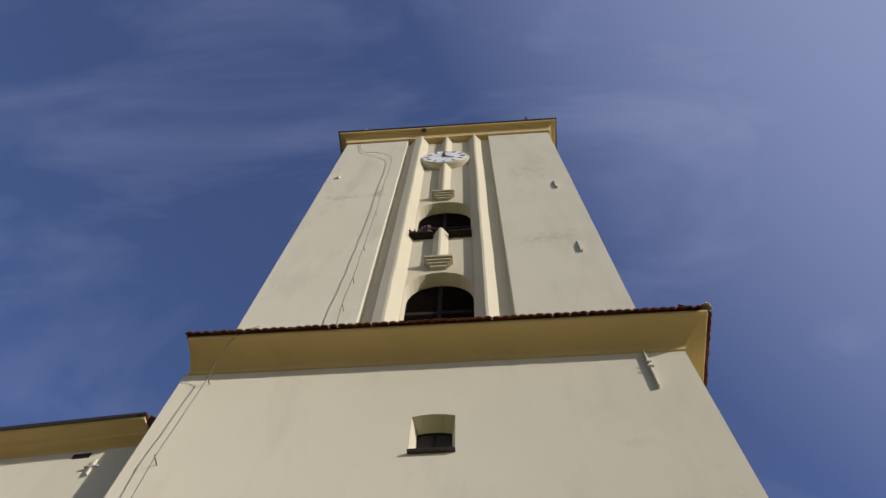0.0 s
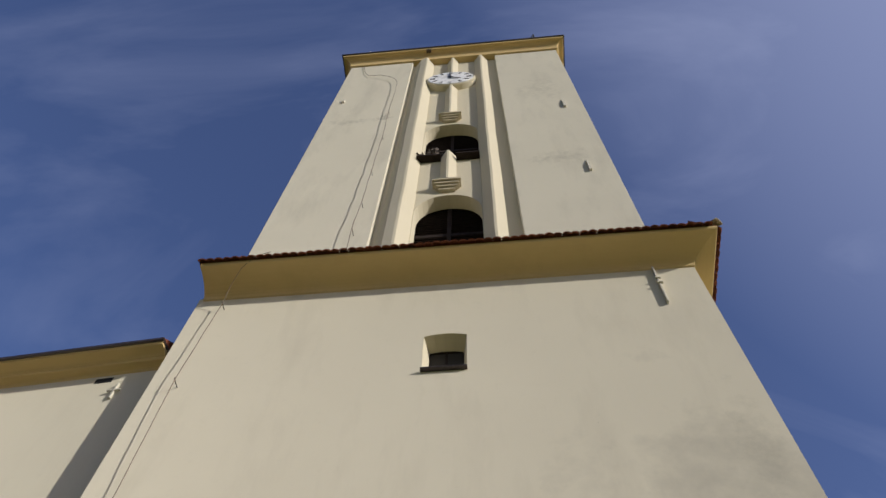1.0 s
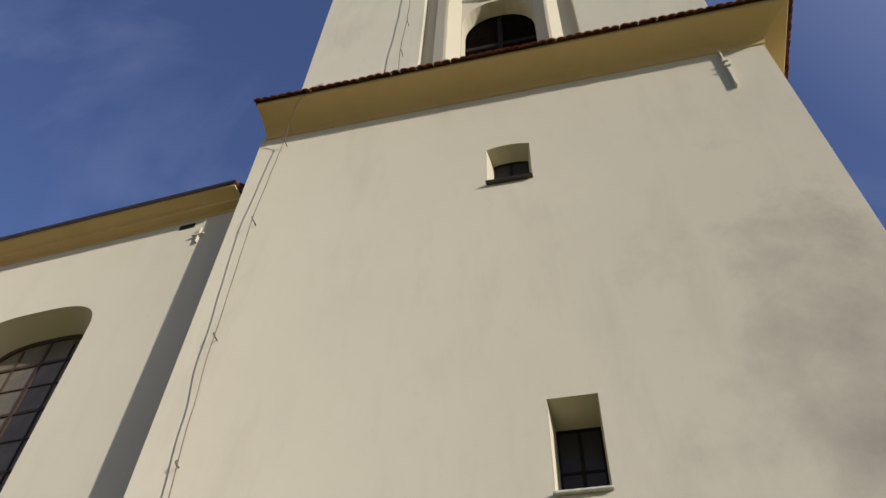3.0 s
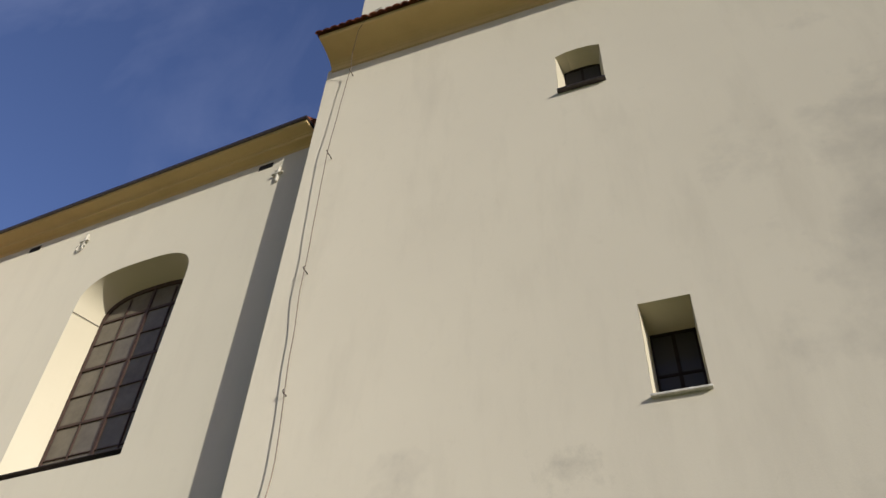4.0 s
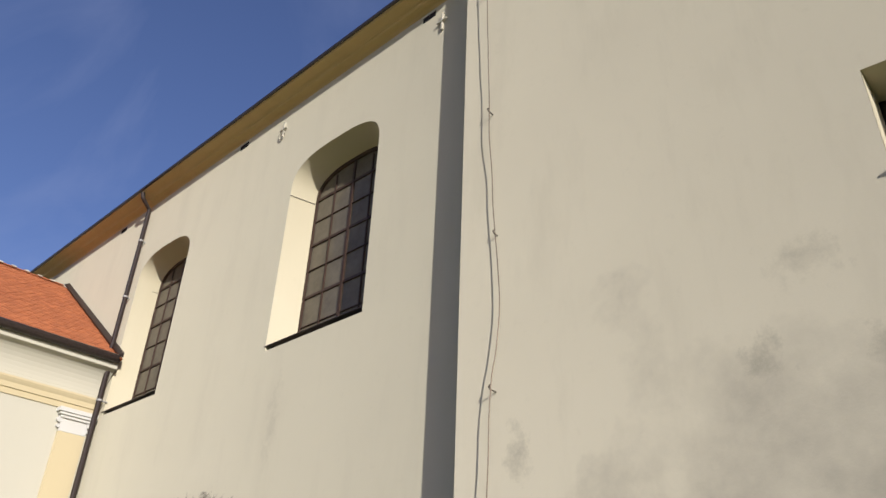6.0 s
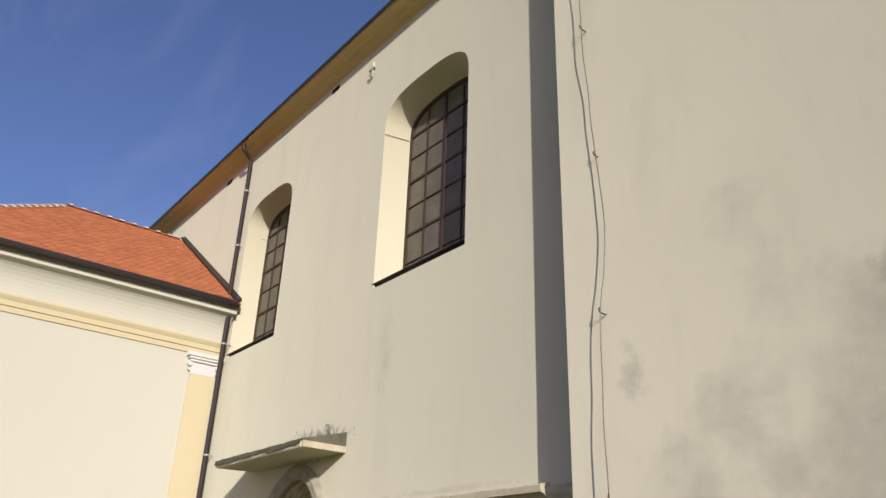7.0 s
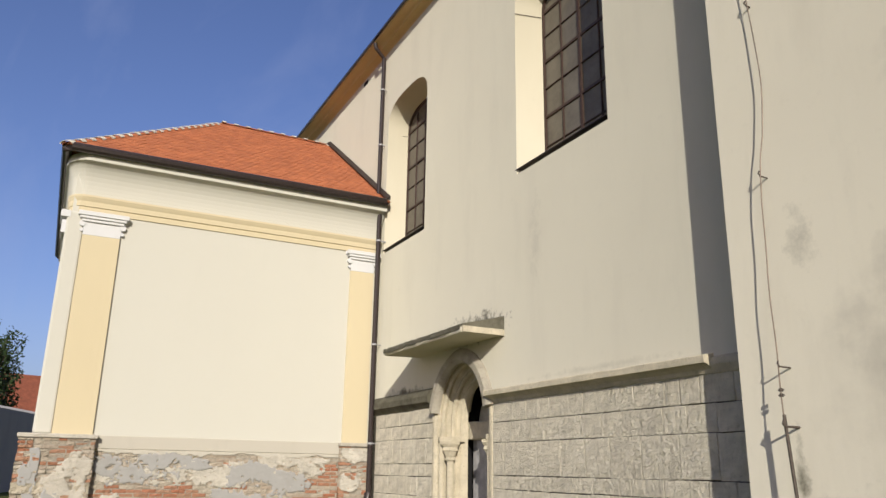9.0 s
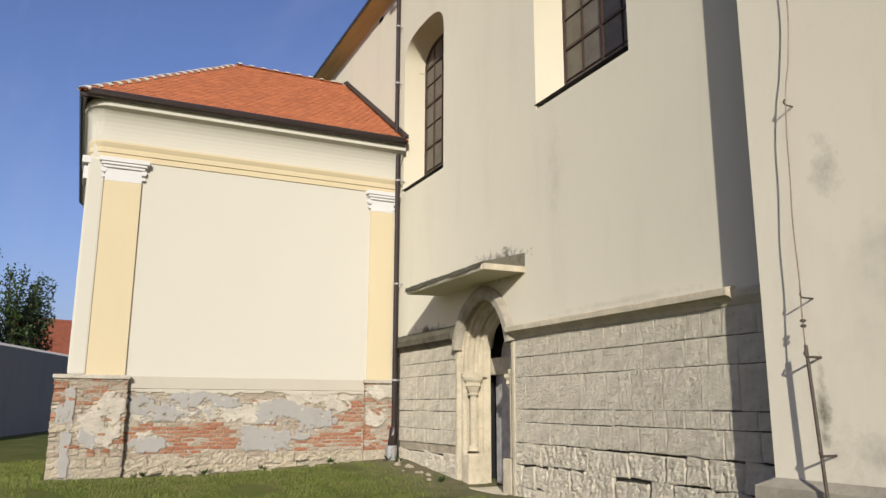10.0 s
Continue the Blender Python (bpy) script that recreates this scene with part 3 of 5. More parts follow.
box(bm, (2.755, YT - 0.10, 13.02), (2.845, YT - 0.06, 13.05))
part("iron_tie", bm, M_PAINT, tower, "upright painted iron tie below the cornice")

# clock
CX, CZ, CR, CY = -1.01, 29.25, 0.87, 6.90
clock = part("clock", bmesh.new(), M_CREAM, tower, "round white church clock with black numerals on a cream drum")
bm = bmesh.new()
ring = lambda r, y: [(CX + r * math.cos(2 * math.pi * i / 40), y, CZ + r * math.sin(2 * math.pi * i / 40)) for i in range(40)]
sweep(bm, [ring(CR + 0.03, YR), ring(CR + 0.03, CY + 0.03), ring(CR, CY), ring(CR - 0.03, CY + 0.012)])
part("drum", bm, M_CREAM, clock, "cream plastered drum")
bm = bmesh.new()
sweep(bm, [ring(CR - 0.04, CY + 0.012), ring(CR - 0.04, CY - 0.012)])
part("dial", bm, M_DIAL, clock, "white dial")
for k in range(12):
    a = math.pi / 2 - 2 * math.pi * k / 12
    u, w = Vector((math.cos(a), 0, math.sin(a))), Vector((-math.sin(a), 0, math.cos(a)))
    bars = {0: (-1, 0, 1), 3: (-1, 0, 1), 6: (-1, 0), 9: (-1, 1)}.get(k, (-0.5, 0.5))
    bm = bmesh.new()
    for j in bars:
        c = Vector((CX, CY - 0.018, CZ)) + w * (0.045 * j)
        sweep(bm, [[c + u * r + w * s + Vector((0, d, 0)) for s, d in ((-0.008, 0.006), (0.008, 0.006), (0.008, -0.006), (-0.008, -0.006))] for r in (0.58, 0.76)])
    part("numeral", bm, M_BLACK, clock)
for a, length, wd in ((math.radians(95), 0.62, 0.03), (math.radians(-35), 0.45, 0.04)):
    u, w = Vector((math.cos(a), 0, math.sin(a))), Vector((-math.sin(a), 0, math.cos(a)))
    c = Vector((CX, CY - 0.045, CZ))
    bm = bmesh.new()
    sweep(bm, [[c + u * r + w * (k * s) + Vector((0, d, 0)) for s, d in ((-1, 0.006), (1, 0.006), (1, -0.006), (-1, -0.006))] for r, k in ((-0.12, wd * 0.6), (0.0, wd), (length * 0.7, wd), (length, 0.004))])
    part("pointer", bm, M_BLACK, clock, "black clock pointer")

# potted plants on the belfry sill
bm = bmesh.new()
for i in range(7):
    x = -1.70 + 0.075 * i
    tube(bm, [(x, YR - 0.1, 21.18), (x + jit(0.1), YR - 0.15 + jit(0.1), 21.45 + 0.2 * random.random())], 0.035, 5, 0.01)
    for j in range(8):
        p = Vector((x + jit(0.12), YR - 0.12 + jit(0.12), 21.3 + 0.4 * random.random()))
        q, r = Vector((jit(0.07), jit(0.07), jit(0.07))), Vector((jit(0.07), jit(0.07), jit(0.07)))
        bm.faces.new([bm.verts.new(v) for v in (p, p + q, p + q + r, p + r)])
lone("nest", bm, M_IRON, "dark tangle of twigs on the belfry sill", "nest")

# ---- nave ----
nave = thing("church_nave", "cream plastered church nave with tall arched windows and stone base", "church", m=N)
PC, PW = -6.58, 1.08


def nave_at(a, b, d):
    return (a, d, b)


def spring_loop(w, z0, rise=1.10, spring=2.33):
    return pointed_loop(PC, w, z0, spring, spring + rise * w)


full = spring_loop(PW, -0.4)
upper_arch = [p for p in full if p[1] > 2.63]
n1f, n1b = arch_loop(-4.55, -1.99, 6.56, 9.93, 10.66, 36, 3.0), arch_loop(-4.445, -2.21, 6.68, 9.90, 10.545, 36, 3.0)
n2f, n2b = arch_loop(-10.74, -8.40, 6.60, 9.93, 10.66, 36, 3.0), arch_loop(-10.70, -8.62, 6.72, 9.90, 10.545, 36, 3.0)
outline = [(-22, 2.62), *reversed(upper_arch), (0.75, 2.62), (0.75, 12.6), (-22, 12.6)]
bm = wall_plate(outline, [(n1f, n1b, 0), (n2f, n2b, 0)], nave_at, 0.66)
part("wall", bm, M_NAVE, nave)
part("reveal", liner(n1f, n1b, nave_at, 0.56), M_REVEAL, nave, "ochre painted window reveal")
part("reveal", liner(n2f, n2b, nave_at, 0.56), M_REVEAL, nave, "ochre painted window reveal")
part("stone_base", B(((-11.5, 0.05, -0.5), (PC - PW - 0.1, 0.6, 2.62)), ((PC + PW + 0.1, 0.05, -0.5), (0.75, 0.6, 2.62))), M_MORTAR, nave, "dark jointed base behind the ashlar")
part("end_wall", B(((-22, 0.55, -0.4), (-21.4, 9, 12.6))), M_NAVE, nave)
part("back_wall", B(((-22, 9, -0.4), (0.75, 9.5, 12.6))), M_NAVE, nave)

# portal
bm = bmesh.new()
steps = [(1.08, -0.02), (1.03, 0.03), (1.04, 0.09), (0.97, 0.10), (0.95, 0.14), (0.98, 0.21), (0.92, 0.27), (0.86, 0.25), (0.84, 0.30), (0.87, 0.37), (0.81, 0.42), (0.76, 0.40), (0.73, 0.44), (0.71, 0.54), (1.10, 0.55), (1.10, 0.80)]
sweep(bm, [[(a, v, b) for a, b in spring_loop(w, -0.5)] for w, v in [(1.16, 0.03), (1.16, -0.02)] + steps], caps=False)
portal = part("portal", bm, M_DRESSED, nave, "pointed gothic stone portal with moulded jambs")
bm = bmesh.new()
hood = [(0.98, 0.03), (0.98, -0.04), (1.04, -0.12), (1.16, -0.12), (1.24, -0.04), (1.24, 0.03)]
rings = []
for i in range(len(spring_loop(1.1, 2.5)) - 2):
    ring = []
    for w, v in hood:
        p = spring_loop(w, 2.0)[2 + i]
        ring.append((p[0], v, p[1]))
    rings.append(ring)
rings = [r for r in rings if min(p[2] for p in r) > 2.4]
sweep(bm, rings)
part("hood_mould", bm, M_ARCH, portal, "projecting stone hood mould")
for sx in (-1, 1):
    x, y = PC + sx * 0.80, 0.20
    col = part("column", bmesh.new(), M_DRESSED, portal, "slender engaged stone column with leafy capital")
    bm = bmesh.new()
    tube(bm, [(x, y, 0.62), (x, y, 1.68)], 0.07, 12)
    tube(bm, [(x + sx * 0.14, y - 0.12, 0.5), (x + sx * 0.14, y - 0.12, 1.98)], 0.055, 10)
    part("shaft", bm, M_DRESSED, col)
    bm = bmesh.new()
    box(bm, (x - 0.15, y - 0.18, -0.4), (x + 0.15, y + 0.22, 0.50), 0.02)
    tube(bm, [(x, y, 0.55), (x, y, 0.60), (x, y, 0.64)], 0.11, 12, 0.085)
    part("column_base", bm, M_DRESSED, col)
    bm = bmesh.new()
    sweep(bm, [[(x + k * math.cos(2 * math.pi * j / 12) * (1 + 0.12 * (j % 2) * f), y + k * math.sin(2 * math.pi * j / 12) * (1 + 0.12 * (j % 2) * f), z) for j in range(12)]
               for k, z, f in ((0.08, 1.60, 0), (0.11, 1.63, 0), (0.09, 1.67, 0), (0.13, 1.78, 1), (0.15, 1.80, 1.5), (0.14, 1.86, 1), (0.18, 1.92, 1.5), (0.19, 1.97, 1))])
    sweep(bm, [[(x - sx * 0.15, y + 0.24, z), (x - sx * 0.15, y - 0.05, z), (x + sx * 0.10, y - 0.19, z), (x + sx * 0.24, y - 0.16, z), (x + sx * 0.2, y + 0.24, z)] for z in (1.97, 2.06)])
    part("capital", bm, M_DRESSED, col)
part("lintel", B(((PC - 0.95, 0.60, 2.02), (PC + 0.95, 0.78, 2.36)), bev=0.02), M_DRESSED, portal, "plain stone lintel")
bm = wall_plate(pointed_loop(PC, 0.72, 2.36, 2.36, 2.85), [([(PC + 0.13 * math.cos(2 * math.pi * i / 10), 2.52 + 0.11 * math.sin(2 * math.pi * i / 10)) for i in range(10)],) * 2 + (0,)], lambda a, b, d: (a, 0.80 + d, b), 0.1)
part("tympanum", bm, M_DRESSED, portal, "carved stone tympanum")
part("threshold", B(((PC - 0.95, -0.12, -0.4), (PC + 0.95, 0.85, -0.09)), bev=0.02), M_DRESSED, portal, "worn stone threshold")
door = part("door", B(((PC - 0.80, 0.71, -0.12), (PC + 0.9, 0.76, 2.1)), bev=0.01), M_DOOR, nave, "plain grey door leaf")
part("door_board", B(((PC - 0.35, 0.695, 0.15), (PC + 0.5, 0.712, 2.0)), bev=0.008), M_DOOR, door)
# recess walls get the shade of the doorway as their own colour
part("recess", B(((PC - 1.15, 1.10, -0.2), (PC + 1.15, 1.15, 3.6)), ((PC - 1.15, 0.63, -0.2), (PC - 1.07, 1.10, 3.6)), ((PC + 1.07, 0.63, -0.2), (PC + 1.15, 1.10, 3.6)), ((PC - 1.15, 0.63, 3.52), (PC + 1.15, 1.10, 3.6))), M_DARK, nave, "doorway recess coloured near-black as its shade")

# canopy over the portal
bm = bmesh.new()
sweep(bm, [[(u, 0.0, 3.72), (u, -0.82 + jit(0.01), 3.70), (u, -0.84 + jit(0.01), 3.73), (u, -0.83, 3.80), (u, -0.4, 3.87 + jit(0.015)), (u, 0.0, 3.97)] for u in [-8.42 + 0.28 * i for i in range(13)]])
canopy = part("canopy", bm, M_CREAM, nave, "mossy concrete canopy slab over the portal")
bm = bmesh.new()
sweep(bm, [[(u, 0.0, 3.96), (u, -0.4, 3.875), (u, -0.855 - abs(jit(0.01)), 3.745 + jit(0.012)), (u, -0.85, 3.83 + jit(0.012)), (u, -0.4, 3.90 + jit(0.02)), (u, 0.0, 4.0 + jit(0.02))] for u in [-8.44 + 0.14 * i for i in range(25)]])
part("moss_layer", bm, M_MOSS, canopy, "dark weathered moss crust")
bm = bmesh.new()
sweep(bm, [[(u, 0.0, 3.80), (u, -0.82, 3.78), (u, -0.84, 3.84), (u, -0.4, 3.93 + jit(0.02)), (u, -0.15, 4.0 + jit(0.02)), (u, 0.0, 4.06)] for u in (-5.4, -5.2, -5.06, -5.01)])
part("end_crust", bm, M_MOSS, canopy, "dark weathered moss crust")
part("canopy_edge", B(((-5.05, -0.83, 3.70), (-5.00, 0.0, 3.81)), bev=0.01), M_DRESSED, nave, "pale rendered canopy edge")

# string courses
bm = bmesh.new()
prof = [(-0.02, 2.56), (0.02, 2.58), (0.05, 2.63), (0.12, 2.68), (0.17, 2.69), (0.17, 2.77), (0.16, 2.785), (-0.02, 2.82)]
run(bm, prof, [((-5.46 + 0.5 * i if i < 10 else -0.30, 0, 0), (0, -1 + jit(0.03), 0)) for i in range(11)])
part("string_course", bm, M_DRESSED, nave, "moulded stone string course above the ashlar")
bm = bmesh.new()
run(bm, [(-0.02, 2.56), (0.02, 2.58), (0.05, 2.63), (0.07, 2.67), (0.07, 2.74), (-0.02, 2.79)], [((-0.30, 0, 0), (0, -1, 0)), ((0.7, 0, 0), (0, -1, 0))])
part("string_course", bm, M_DRESSED, nave, "worn end of the stone string course")
bm = bmesh.new()
run(bm, [(-0.02, 2.60), (0.02, 2.66), (0.08, 2.72), (0.13, 2.76), (0.14, 2.88), (-0.02, 3.06)], [((-10.9 + 0.445 * i, 0, 0), (0, -1 + jit(0.04), 0)) for i in range(8)])
part("string_course", bm, M_MOSS, nave, "weathered sloping stone ledge")

# eaves cornice and roof
bm = bmesh.new()
prof = [(0.0, 12.36)] + cove(0.02, 12.38, 0.17, 12.44, 4) + [(0.19, 12.46), (0.19, 12.49)] + cove(0.21, 12.50, 0.40, 12.56, 5) + [(0.42, 12.60), (0.0, 12.62)]
run(bm, prof, [((-22.0, 0, 0), (0, -1, 0)), ((0.20, 0, 0), (0, -1, 0))])
part("cornice", bm, M_OCHRE, nave, "ochre stepped eaves cornice")
part("eaves_edge", B(((-22.0, -0.47, 12.605), (0.22, 0.2, 12.66))), M_PIPE, nave, "dark metal eaves edge")
bm = bmesh.new()
sweep(bm, [[(u, -0.46, 12.665), (u, 4.7, 17.2), (u, 9.9, 12.665)] for u in (-22.2, 0.2)])
part("roof", bm, M_OLDTILE, nave, "steep brown tiled nave roof")


def tall_window(u0, u1, z0, parent):
    """A many-paned arched church window with a brown frame."""
    v, mid = 0.55, (u0 + u1) / 2
    w = part("window", bmesh.new(), M_FRAME, parent, "tall arched many-paned window with brown frame")
    loop_o, loop_i = arch_loop(u0 - 0.02, u1 + 0.02, z0, 9.90, 10.545, 16, 2.7), arch_loop(u0 + 0.05, u1 - 0.05, z0 + 0.06, 9.88, 10.465, 16, 2.7)
    part("frame", wall_plate(loop_o, [(loop_i, loop_i, 0)], lambda a, b, d: (a, v + d, b), 0.07), M_FRAME, w)
    cols = [u0 + 0.04, u0 + 0.26 * (u1 - u0), mid, u0 + 0.74 * (u1 - u0), u1 - 0.04]
    levels = [(z0 + 0.05, 0), (z0 + 0.46, 0), (z0 + 1.06, 1), (z0 + 1.64, 0), (z0 + 2.2, 1), (z0 + 2.74, 0), (9.96, 1), (10.46, 0)]
    for k, u in enumerate(cols[1:4]):
        t = 0.03 if k == 1 else 0.010
        part("mullion", B(((u - t, v + 0.005, z0 + 0.05), (u + t, v + 0.06, 10.45 if k == 1 else 10.37))), M_FRAME, w)
    for z, thick in levels[1:-1]:
        t = 0.026 if thick else 0.009
        part("glazing_bar", B(((u0 + 0.04, v + 0.01, z - t), (u1 - 0.04, v + 0.055, z + t))), M_FRAME, w)
    for a, b in zip(cols, cols[1:]):
        for (c, _), (d, _) in zip(levels, levels[1:]):
            bm = bmesh.new()
            y = v + 0.035
            vs = [bm.verts.new((p, y + jit(0.003), q)) for p, q in ((a, c), (b, c), (b, d), (a, d))]
            bm.faces.new(vs)
            part("pane", bm, M_PANE, w)
    part("sill", B(((u0 - 0.13, -0.015, z0 - 0.058), (u1 + 0.22, v + 0.02, z0 - 0.045)), bev=0.004), M_PIPE, w, "thin dark metal sill")
    # added thin rod that draws the springing joint's line on the reveal
    tie = bmesh.new()
    tube(tie, [(u0 - 0.085, -0.01, 9.86), (u0 + 0.012, v - 0.02, 9.88)], 0.006, 6)
    part("springing_joint_line", tie, M_IRON, w, "thin dark joint line along the reveal")
    # black sheet in place of the nave's unlit inside
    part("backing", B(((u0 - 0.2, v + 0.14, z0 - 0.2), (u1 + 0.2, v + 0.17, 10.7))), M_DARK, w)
    return w


tall_window(-4.445, -2.21, 6.70, nave)
tall_window(-10.70, -8.62, 6.74, nave)

# iron ties and vents below the eaves
for u, z, kind in ((-0.52, 11.84, 0), (-5.18, 11.84, 1)):
    bm = bmesh.new()
    box(bm, (u - 0.02, -0.05, z - 0.2), (u + 0.02, 0.0, z + 0.2), 0.008)
    box(bm, (u - 0.12, -0.06, z - 0.015), (u + 0.12, -0.02, z + 0.02), 0.006)
    if kind:
        tube(bm, [(u - 0.04 + 0.1 * math.cos(a), -0.03, z - 0.14 + 0.1 * math.sin(a)) for a in [2 * math.pi * i / 14 for i in range(13)]], 0.014, 6)
    part("wall_anchor", bm, M_PAINT, nave, "painted iron wall anchor in a cross shape")
for u in (-0.88, -6.8, -12.6):
    # flat black slab paints the shade inside each vent hole
    part("vent", B(((u - 0.16, -0.006, 12.16), (u + 0.16, 0.05, 12.29))), M_DARK, nave, "dark vent slot")

# ---- annex ----
UA, VA, UB = -10.92, -7.12, -20.2
annex = thing("side_chapel", "low cream side chapel with yellow pilasters and bare brick base", "chapel", m=N)
part("wall", B(((UB, VA + 0.06, 1.9), (UA, -0.02, 7.5))), M_ANNEX, annex)
part("plinth_core", B(((UB, VA + 0.1, -0.4), (UA - 0.012, -0.02, 1.9))), M_BED, annex, "mortar bed behind the bricks")


def corner_path(r=0.3):
    pts = [((UA, -0.04, 0), (1, 0, 0)), ((UA, VA + r, 0), (1, 0, 0))]
    for i in range(1, 7):
        a = 0.5 * math.pi * i / 6
        pts.append(((UA - r + r * math.cos(a), VA + r - r * math.sin(a), 0), (math.cos(a), -math.sin(a), 0)))
    return [(p, (d[0], d[1] * 0.45, 0)) for p, d in pts] + [((UB, VA, 0), (0, -0.45, 0))]


def annex_band(name, prof, material, label, r=0.3):
    bm = bmesh.new()
    run(bm, prof, corner_path(r))
    return part(name, bm, material, annex, label)


annex_band("architrave", [(-0.02, 6.59), (0.03, 6.59), (0.03, 6.71), (0.06, 6.72), (0.06, 6.83), (0.09, 6.87), (0.12, 6.92), (0.12, 6.96), (-0.02, 6.99)], M_YELLOW, "yellow moulded architrave band")
annex_band("frieze", [(-0.02, 6.975), (0.02, 6.975), (0.02, 7.06), (-0.02, 7.06)], M_ANNEX, "cream frieze")
annex_band("cornice", [(-0.02, 7.04), (0.022, 7.05), (0.026, 7.12), (0.036, 7.20), (0.056, 7.29), (0.09, 7.38), (0.14, 7.46), (0.20, 7.53), (0.27, 7.585), (0.34, 7.62), (0.405, 7.635), (0.41, 7.65), (0.41, 7.79), (-0.02, 7.80)], M_ANNEX, "white hollow cornice")


def gutter(path_pts, r, name, parent, label):
    bm = bmesh.new()
    tube(bm, path_pts, r, 10)
    return part(name, bm, M_PIPE, parent, label)


e = 0.50
gutter([(UA + e, -0.12, 7.85), (UA + e, -3.5, 7.845), (UA + e, VA - 0.12, 7.84), (UA + e - 0.12, VA - 0.22, 7.84), (UB, VA - 0.22, 7.84)], 0.098, "gutter", annex, "dark brown half-round gutter")
part("drip_edge", B(((UA + 0.30, VA - 0.2, 7.80), (UA + 0.46, -0.04, 7.86))), M_PIPE, annex, "dark metal drip edge")


def pilaster(v0, v1, proud, material, label):
    p = part("pilaster", B(((UA - 0.02, v0, 2.0), (UA + proud, v1, 6.09)), bev=0.006), material, annex, label)
    return p


def capital(v0, v1, proud):
    bm = bmesh.new()
    box(bm, (UA - 0.02, v0 - 0.0, 6.09), (UA + proud + 0.01, v1, 6.37), 0.01)
    box(bm, (UA - 0.02, v0 - 0.05, 6.37), (UA + proud + 0.06, v1 + 0.05, 6.43), 0.015)
    box(bm, (UA - 0.02, v0 - 0.09, 6.43), (UA + proud + 0.10, v1 + 0.09, 6.49), 0.015)
    box(bm, (UA - 0.02, v0 - 0.13, 6.49), (UA + proud + 0.13, v1 + 0.13, 6.585), 0.01)
    for v in (v0 - 0.03, v1 + 0.03):
        tube(bm, [(UA, v, 6.33), (UA + proud + 0.03, v, 6.33)], 0.065, 10)
        tube(bm, [(UA, v, 6.19), (UA + proud + 0.02, v, 6.19)], 0.04, 8)
    part("capital", bm, M_WHITE, annex, "white painted capital with small scrolls")


pilaster(-6.80, -6.06, 0.07, M_YELLOW, "yellow pilaster")
pilaster(-0.80, -0.20, 0.07, M_YELLOW, "yellow pilaster")
part("corner_strip", B(((UA - 0.5, VA - 0.02, 2.0), (UA + 0.05, -6.80, 6.585)), bev=0.05), M_ANNEX, annex, "pale rounded corner strip")
capital(-6.80, -6.06, 0.06)
capital(-0.80, -0.20, 0.06)
bm = B(((UA - 0.6, VA - 0.10, 6.09), (UA + 0.02, VA + 0.05, 6.37)), ((UA - 0.65, VA - 0.14, 6.43), (UA + 0.06, VA + 0.05, 6.585)), bev=0.015)
part("capital", bm, M_WHITE, annex, "white painted capital with small scrolls")
part("render_band", B(((UA - 0.1, -6.0, 1.74), (UA + 0.036, -0.82, 2.0)), bev=0.012), M_BAND, annex, "pale cement band above the bricks")

# roof of the annex: hipped, ridge square to the nave
RU, RZ, EZ = -15.6, 11.40, 7.86
eu, ev, hv = UA + 0.52, VA - 0.24, -3.45
bm = bmesh.new()
P = [bm.verts.new(p) for p in ((eu, 0.0, EZ), (eu, ev, EZ), (2 * RU - eu, ev, EZ), (2 * RU - eu, 0.0, EZ), (RU, 0.0, RZ), (RU, hv, RZ))]
for q in ((0, 1, 5, 4), (1, 2, 5), (2, 3, 4, 5), (0, 4, 3), (0, 3, 2, 1)):
    bm.faces.new([P[i] for i in q])
roof = part("roof", bm, M_TILE, annex, "hipped roof of orange clay tiles")

# ---- pipes and conductor ----
def bracket_ring(u, v, z, r):
    bm = bmesh.new()
    tube(bm, [(u, v, z - 0.02), (u, v, z + 0.02)], r * 1.25, 10)
    box(bm, (u - 0.012, v, z - 0.012), (u + 0.012, 0.02, z + 0.012))
    return bm


pipe = thing("downpipe", "dark brown sheet-metal downpipe in the corner of nave and chapel", "downpipe", m=N)
bm = bmesh.new()
tube(bm, [(-10.68, -0.16, 7.72), (-10.70, -0.17, 7.4), (-10.70, -0.17, 0.95), (-10.70, -0.18, 0.85)], 0.06, 12)
part("pipe", bm, M_PIPE, pipe)
bm = bmesh.new()
tube(bm, [(-10.70, -0.18, 0.9), (-10.66, -0.22, 0.7), (-10.52, -0.30, 0.52), (-10.44, -0.34, 0.40)], 0.085, 12)
part("shoe", bm, M_PIPE, pipe, "bent outlet shoe")
bm = bmesh.new()
tube(bm, [(-10.42, -0.34, 0.52), (-10.42, -0.34, 0.20)], 0.14, 12, 0.12)
part("drain_pot", bm, M_ZINC, pipe, "grey drain pot")
for z in (6.9, 4.3, 2.0):
    part("pipe_clip", bracket_ring(-10.70, -0.17, z, 0.06), M_ZINC, pipe, "pale pipe clip")
pipe2 = thing("downpipe", "dark downpipe from the nave eaves beside the window", "downpipe", m=N)
bm = bmesh.new()
tube(bm, [(-10.95, -0.40, 12.55), (-10.95, -0.36, 12.40), (-10.95, -0.12, 12.15), (-10.95, -0.12, 8.0)], 0.055, 12)
part("pipe", bm, M_PIPE, pipe2)
for z in (11.2, 9.6):
    part("pipe_clip", bracket_ring(-10.95, -0.12, z, 0.055), M_ZINC, pipe2, "pale pipe clip")

